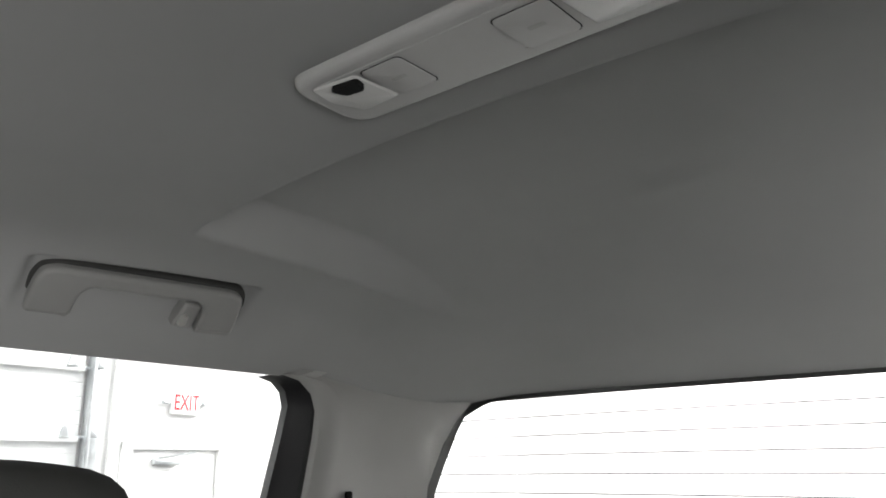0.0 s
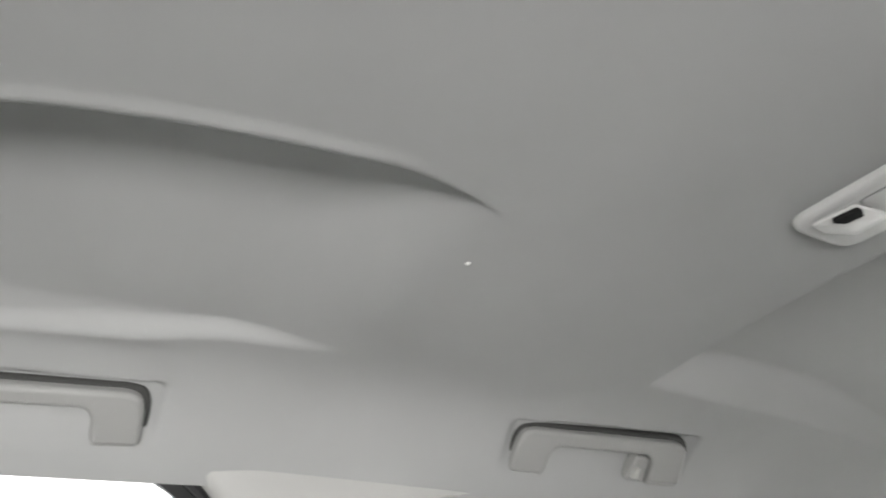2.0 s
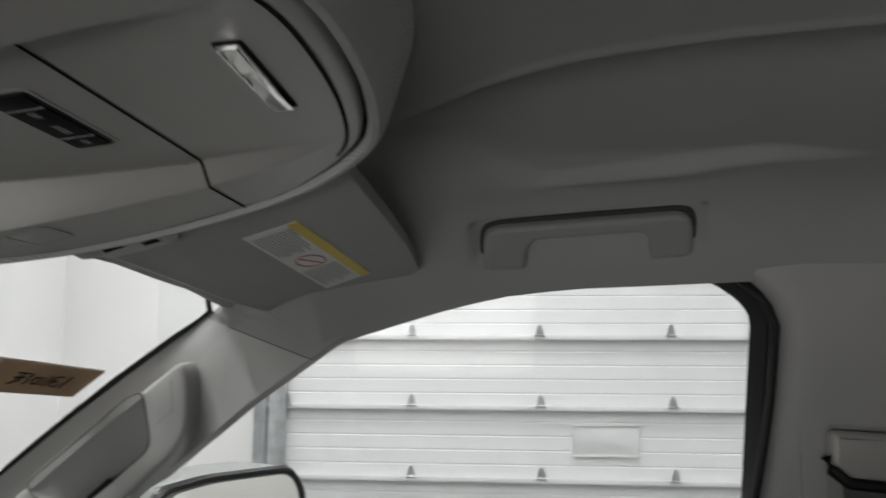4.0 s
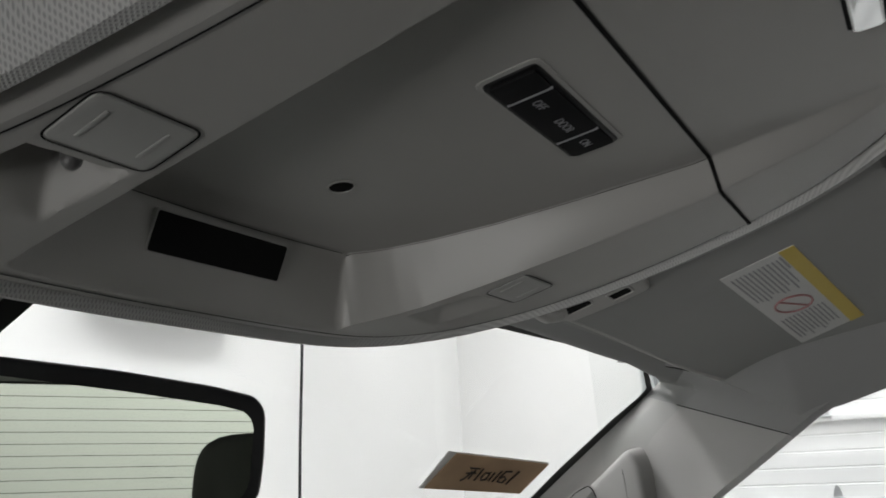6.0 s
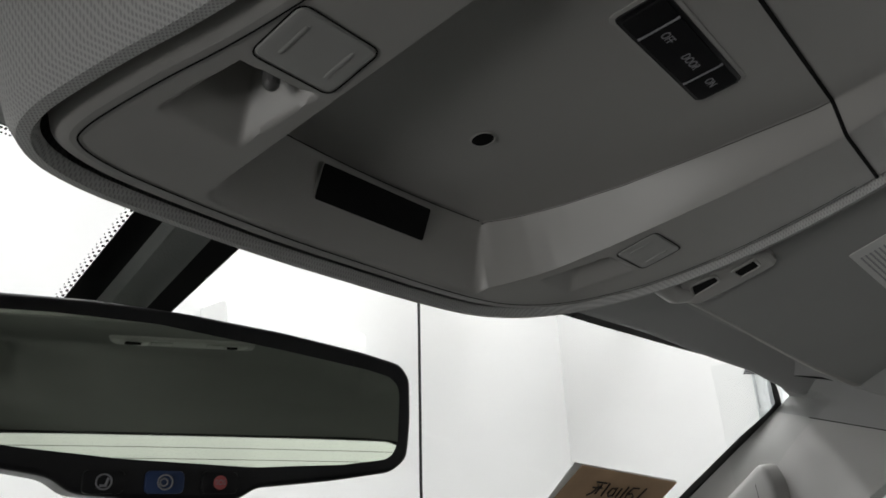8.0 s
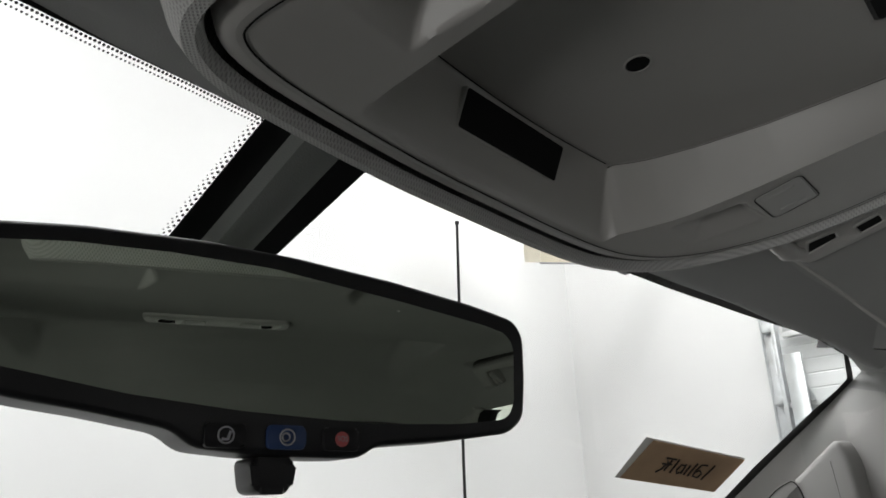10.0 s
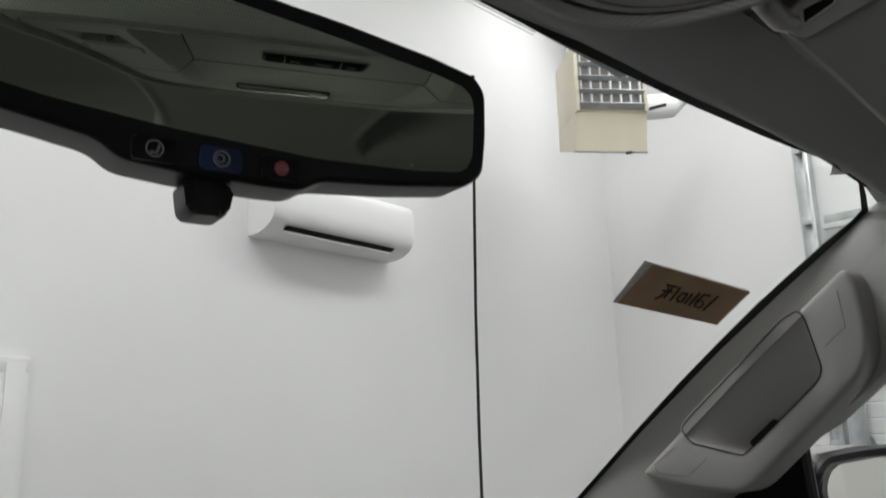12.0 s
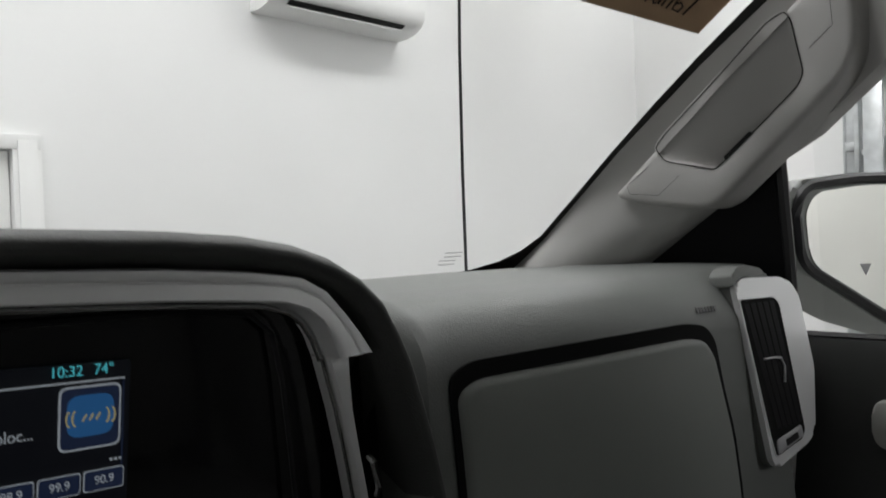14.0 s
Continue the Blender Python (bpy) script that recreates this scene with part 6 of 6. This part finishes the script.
part("pod_body", prism(rounded(ccw(pod_out), 0.008, 4), 0.06, PV @ Matrix.Translation((0, 0, -0.0071))), DASH, dash)
part("pod_rim", tube([PV @ Vector((x, y, 0.0006)) for x, y in rounded(ccw(pod_in), 0.006, 4)], 0.0010, 6, closed=True), SILVER, pod)
well = part("vent_well", prism(rounded(ccw(pod_in), 0.006, 4), 0.02, PV @ Matrix.Translation((0, 0, 0.0012))), GAP, pod, "black air vent opening")
for k in range(5):
    a, b = podloc(0.706 + 0.0135 * k, 1.203), podloc(0.744 + 0.0115 * k, 1.058)
    part("vane", grid([[PV @ Vector((*a, 0.0016)), PV @ Vector((a[0] + 0.006, a[1], 0.004))], [PV @ Vector((*b, 0.0016)), PV @ Vector((b[0] + 0.006, b[1], 0.004))]]), BLACK, well)
part("vent_tab", tube([PV @ Vector((*podloc(*q), 0.005)) for q in ((0.728, 1.139), (0.752, 1.138), (0.764, 1.136), (0.770, 1.126), (0.766, 1.108))], 0.0014, 6), LABEL_GREY, well, "grey vent tab")
part("vent_wheel", prism(rounded(ccw([podloc(*q) for q in ((0.739, 1.046), (0.796, 1.054), (0.799, 1.040), (0.738, 1.029))]), 0.003, 3), 0.01, PV @ Matrix.Translation((0, 0, 0.003)), 0.002), LABEL_GREY, well)
part("wheel_slot", prism(rounded(ccw([podloc(*q) for q in ((0.756, 1.044), (0.784, 1.048), (0.785, 1.040), (0.757, 1.036))]), 0.002, 3), 0.002, PV @ Matrix.Translation((0, 0, 0.0034))), BLACK, well)
part("pod_pad", prism(rounded(ccw([podloc(*q) for q in ((0.690, 1.222), (0.690, 1.236), (0.700, 1.244), (0.716, 1.247), (0.752, 1.241), (0.757, 1.2335), (0.711, 1.2335), (0.693, 1.228))]), 0.003, 4), 0.03, PV @ Matrix.Translation((0, 0, 0.001)), 0.0025, 3), DASH, dash)

# ================= front passenger seat =================
seat = thing("front_seat", (0.42, -0.3, 0.47), "dark grey cloth front passenger seat with headrest", "car seat")


def cushion(sections):
    """A padded block lofted through sections (centre, half width, half depth, along) with rounded outline."""
    rows = []
    for c, hw, hd, tilt in sections:
        r = []
        for k in range(28):
            a = k * math.tau / 28
            cx, sy = math.cos(a), math.sin(a)
            px = math.copysign(abs(cx) ** 0.55, cx) * hw
            py = math.copysign(abs(sy) ** 0.6, sy) * hd
            r.append((c[0] + px, c[1] + py * math.cos(tilt), c[2] + py * math.sin(tilt)))
        rows.append(r)
    bm = grid(rows, closed=True)
    for r in (rows[0], rows[-1]):
        bm.faces.new([bm.verts.new(p) for p in r])
    bmesh.ops.remove_doubles(bm, verts=bm.verts, dist=1e-5)
    return bm


part("headrest", cushion([((0.408, -0.50 - 0.036 * q, 1.352 + 0.202 * q), 0.171 * w, 0.076 * w ** 1.3, 0.1) for q, w in ((0, 0.80), (0.06, 0.9), (0.2, 0.97), (0.45, 1.0), (0.65, 0.985), (0.78, 0.955), (0.86, 0.91), (0.92, 0.84), (0.96, 0.75), (0.985, 0.63), (0.997, 0.45), (1.0, 0.25))]), SEAT, seat)
part("backrest", cushion([((0.425, -0.27, 0.78), 0.24, 0.07, 0.1), ((0.425, -0.32, 0.9), 0.26, 0.085, 0.1), ((0.425, -0.40, 1.12), 0.26, 0.085, 0.1), ((0.425, -0.46, 1.28), 0.22, 0.075, 0.1), ((0.425, -0.49, 1.335), 0.17, 0.055, 0.1), ((0.425, -0.495, 1.35), 0.12, 0.03, 0.1)]), SEAT, seat)
part("seat_cushion", cushion([((0.425, 0.0, 0.47), 0.24, 0.24, 0), ((0.425, 0.0, 0.60), 0.26, 0.26, 0), ((0.425, 0.0, 0.72), 0.26, 0.26, 0.06), ((0.425, 0.0, 0.76), 0.23, 0.23, 0.06)]), SEAT, seat)
for dx in (-0.06, 0.06):
    part("headrest_post", tube([(0.425 + dx, -0.492, 1.32), (0.425 + dx, -0.50, 1.38)], 0.007, 8), CHROME, seat)

# the driver's seat is out of view, added to block light from the left
driver = copy_thing(seat, Matrix.Translation((-0.87, -0.08, 0.0)))
tagged(driver, "dark grey cloth driver's seat with headrest", "car seat")

# seat belt guide on the middle pillar
belt = thing("seat_belt", (0.70, -0.36, 1.44), "grey seat belt with plastic guide on the pillar", "seat belt")
bx = side_x(1.46)
part("slider_track", prism(rounded([(-0.078, -0.35), (0.085, -0.35), (0.092, 0.060), (-0.080, 0.066)], 0.008, 3), 0.012, axes((bx - 0.005, -0.372, 1.458), (0, -1, 0), (0, 0, 1)), 0.003), TRIM, belt)
part("track_slot", prism(rounded([(-0.052, -0.30), (0.060, -0.30), (0.062, 0.034), (-0.050, 0.034)], 0.012, 4), 0.004, axes((bx - 0.0055, -0.372, 1.458), (0, -1, 0), (0, 0, 1)), 0.001), BUTTON, belt)
part("guide_cover", soft_plate(rounded([(-0.046, -0.012), (-0.022, -0.034), (0.045, -0.036), (0.056, 0.012), (0.050, 0.024), (-0.044, 0.028)], 0.007, 4), 0.034, axes((bx - 0.030, -0.368, 1.457), (0, -1, 0), (0, 0, 1)), 0.009, 4), TRIM_SMOOTH, belt, angle=50)
part("guide_loop", tube([(bx - 0.020, -0.318, 1.452), (bx - 0.026, -0.322, 1.436), (bx - 0.028, -0.340, 1.421), (bx - 0.028, -0.40, 1.415)], 0.008, 8), BLACK, belt)
part("webbing", grid([[(bx - 0.022, -0.335, 1.425), (bx - 0.022, -0.395, 1.42)], [(bx - 0.028, -0.34, 1.2), (bx - 0.028, -0.388, 1.2)], [(bx + 0.02, -0.345, 0.7), (bx + 0.02, -0.39, 0.7)]]), BELT, belt)
part("buckle_tip", span(bx - 0.034, bx - 0.026, -0.408, -0.392, 1.408, 1.420, 0.002), CHROME, belt)

# ================= outside mirror =================
om = thing("wing_mirror", (0.98, 0.72, 1.22), "dark grey outside mirror on the passenger door", "wing mirror")
OMM = axes((1.165, 0.60, 1.245), (1, -0.55, 0), (0, 0.02, 1))
oml = rounded([(-0.222, 0.075), (-0.20, 0.107), (-0.10, 0.118), (0.12, 0.115), (0.16, 0.06), (0.15, -0.12), (0.09, -0.150), (-0.05, -0.108), (-0.15, -0.048), (-0.215, -0.012)], 0.03, 5)
part("mirror_shell", prism(oml, 0.14, OMM, 0.012, 3), DASH_LOWER, om)
omg = [(x * 0.90 + 0.012, y * 0.86 - 0.002) for x, y in oml]
mg = part("mirror_glass", prism(omg, 0.004, OMM @ Matrix.Translation((0, 0, 0.002)), 0.0006, 1), MIRROR_CLEAR, om, "bright mirror glass", angle=20)
part("shell_rim", tube([OMM @ Vector((x * 0.95 + 0.006, y * 0.93, 0.001)) for x, y in oml], 0.008, 6, closed=True), BLACK, om)
part("mirror_foot", prism(rounded([(-0.08, -0.05), (-0.01, -0.045), (0.02, 0.0), (-0.03, 0.06), (-0.08, 0.05)], 0.012, 3), 0.07, axes((0.94, 0.71, 1.20), (1, -0.10, 0), (0, 0.02, 1)) , 0.008), DASH_LOWER, om)
for k in range(2):
    part("mirror_print", prism(rect(-0.03, 0.03, -0.0022, 0.0022), 0.0003, OMM @ Matrix.Translation((0.09, -0.082 - 0.011 * k, 0.0026))), LABEL_GREY, mg)
part("mirror_print", prism([(-0.010, 0.007), (0.0, -0.010), (0.010, 0.007)], 0.0003, OMM @ Matrix.Translation((-0.085, -0.022, 0.0026))), LABEL_GREY, mg)
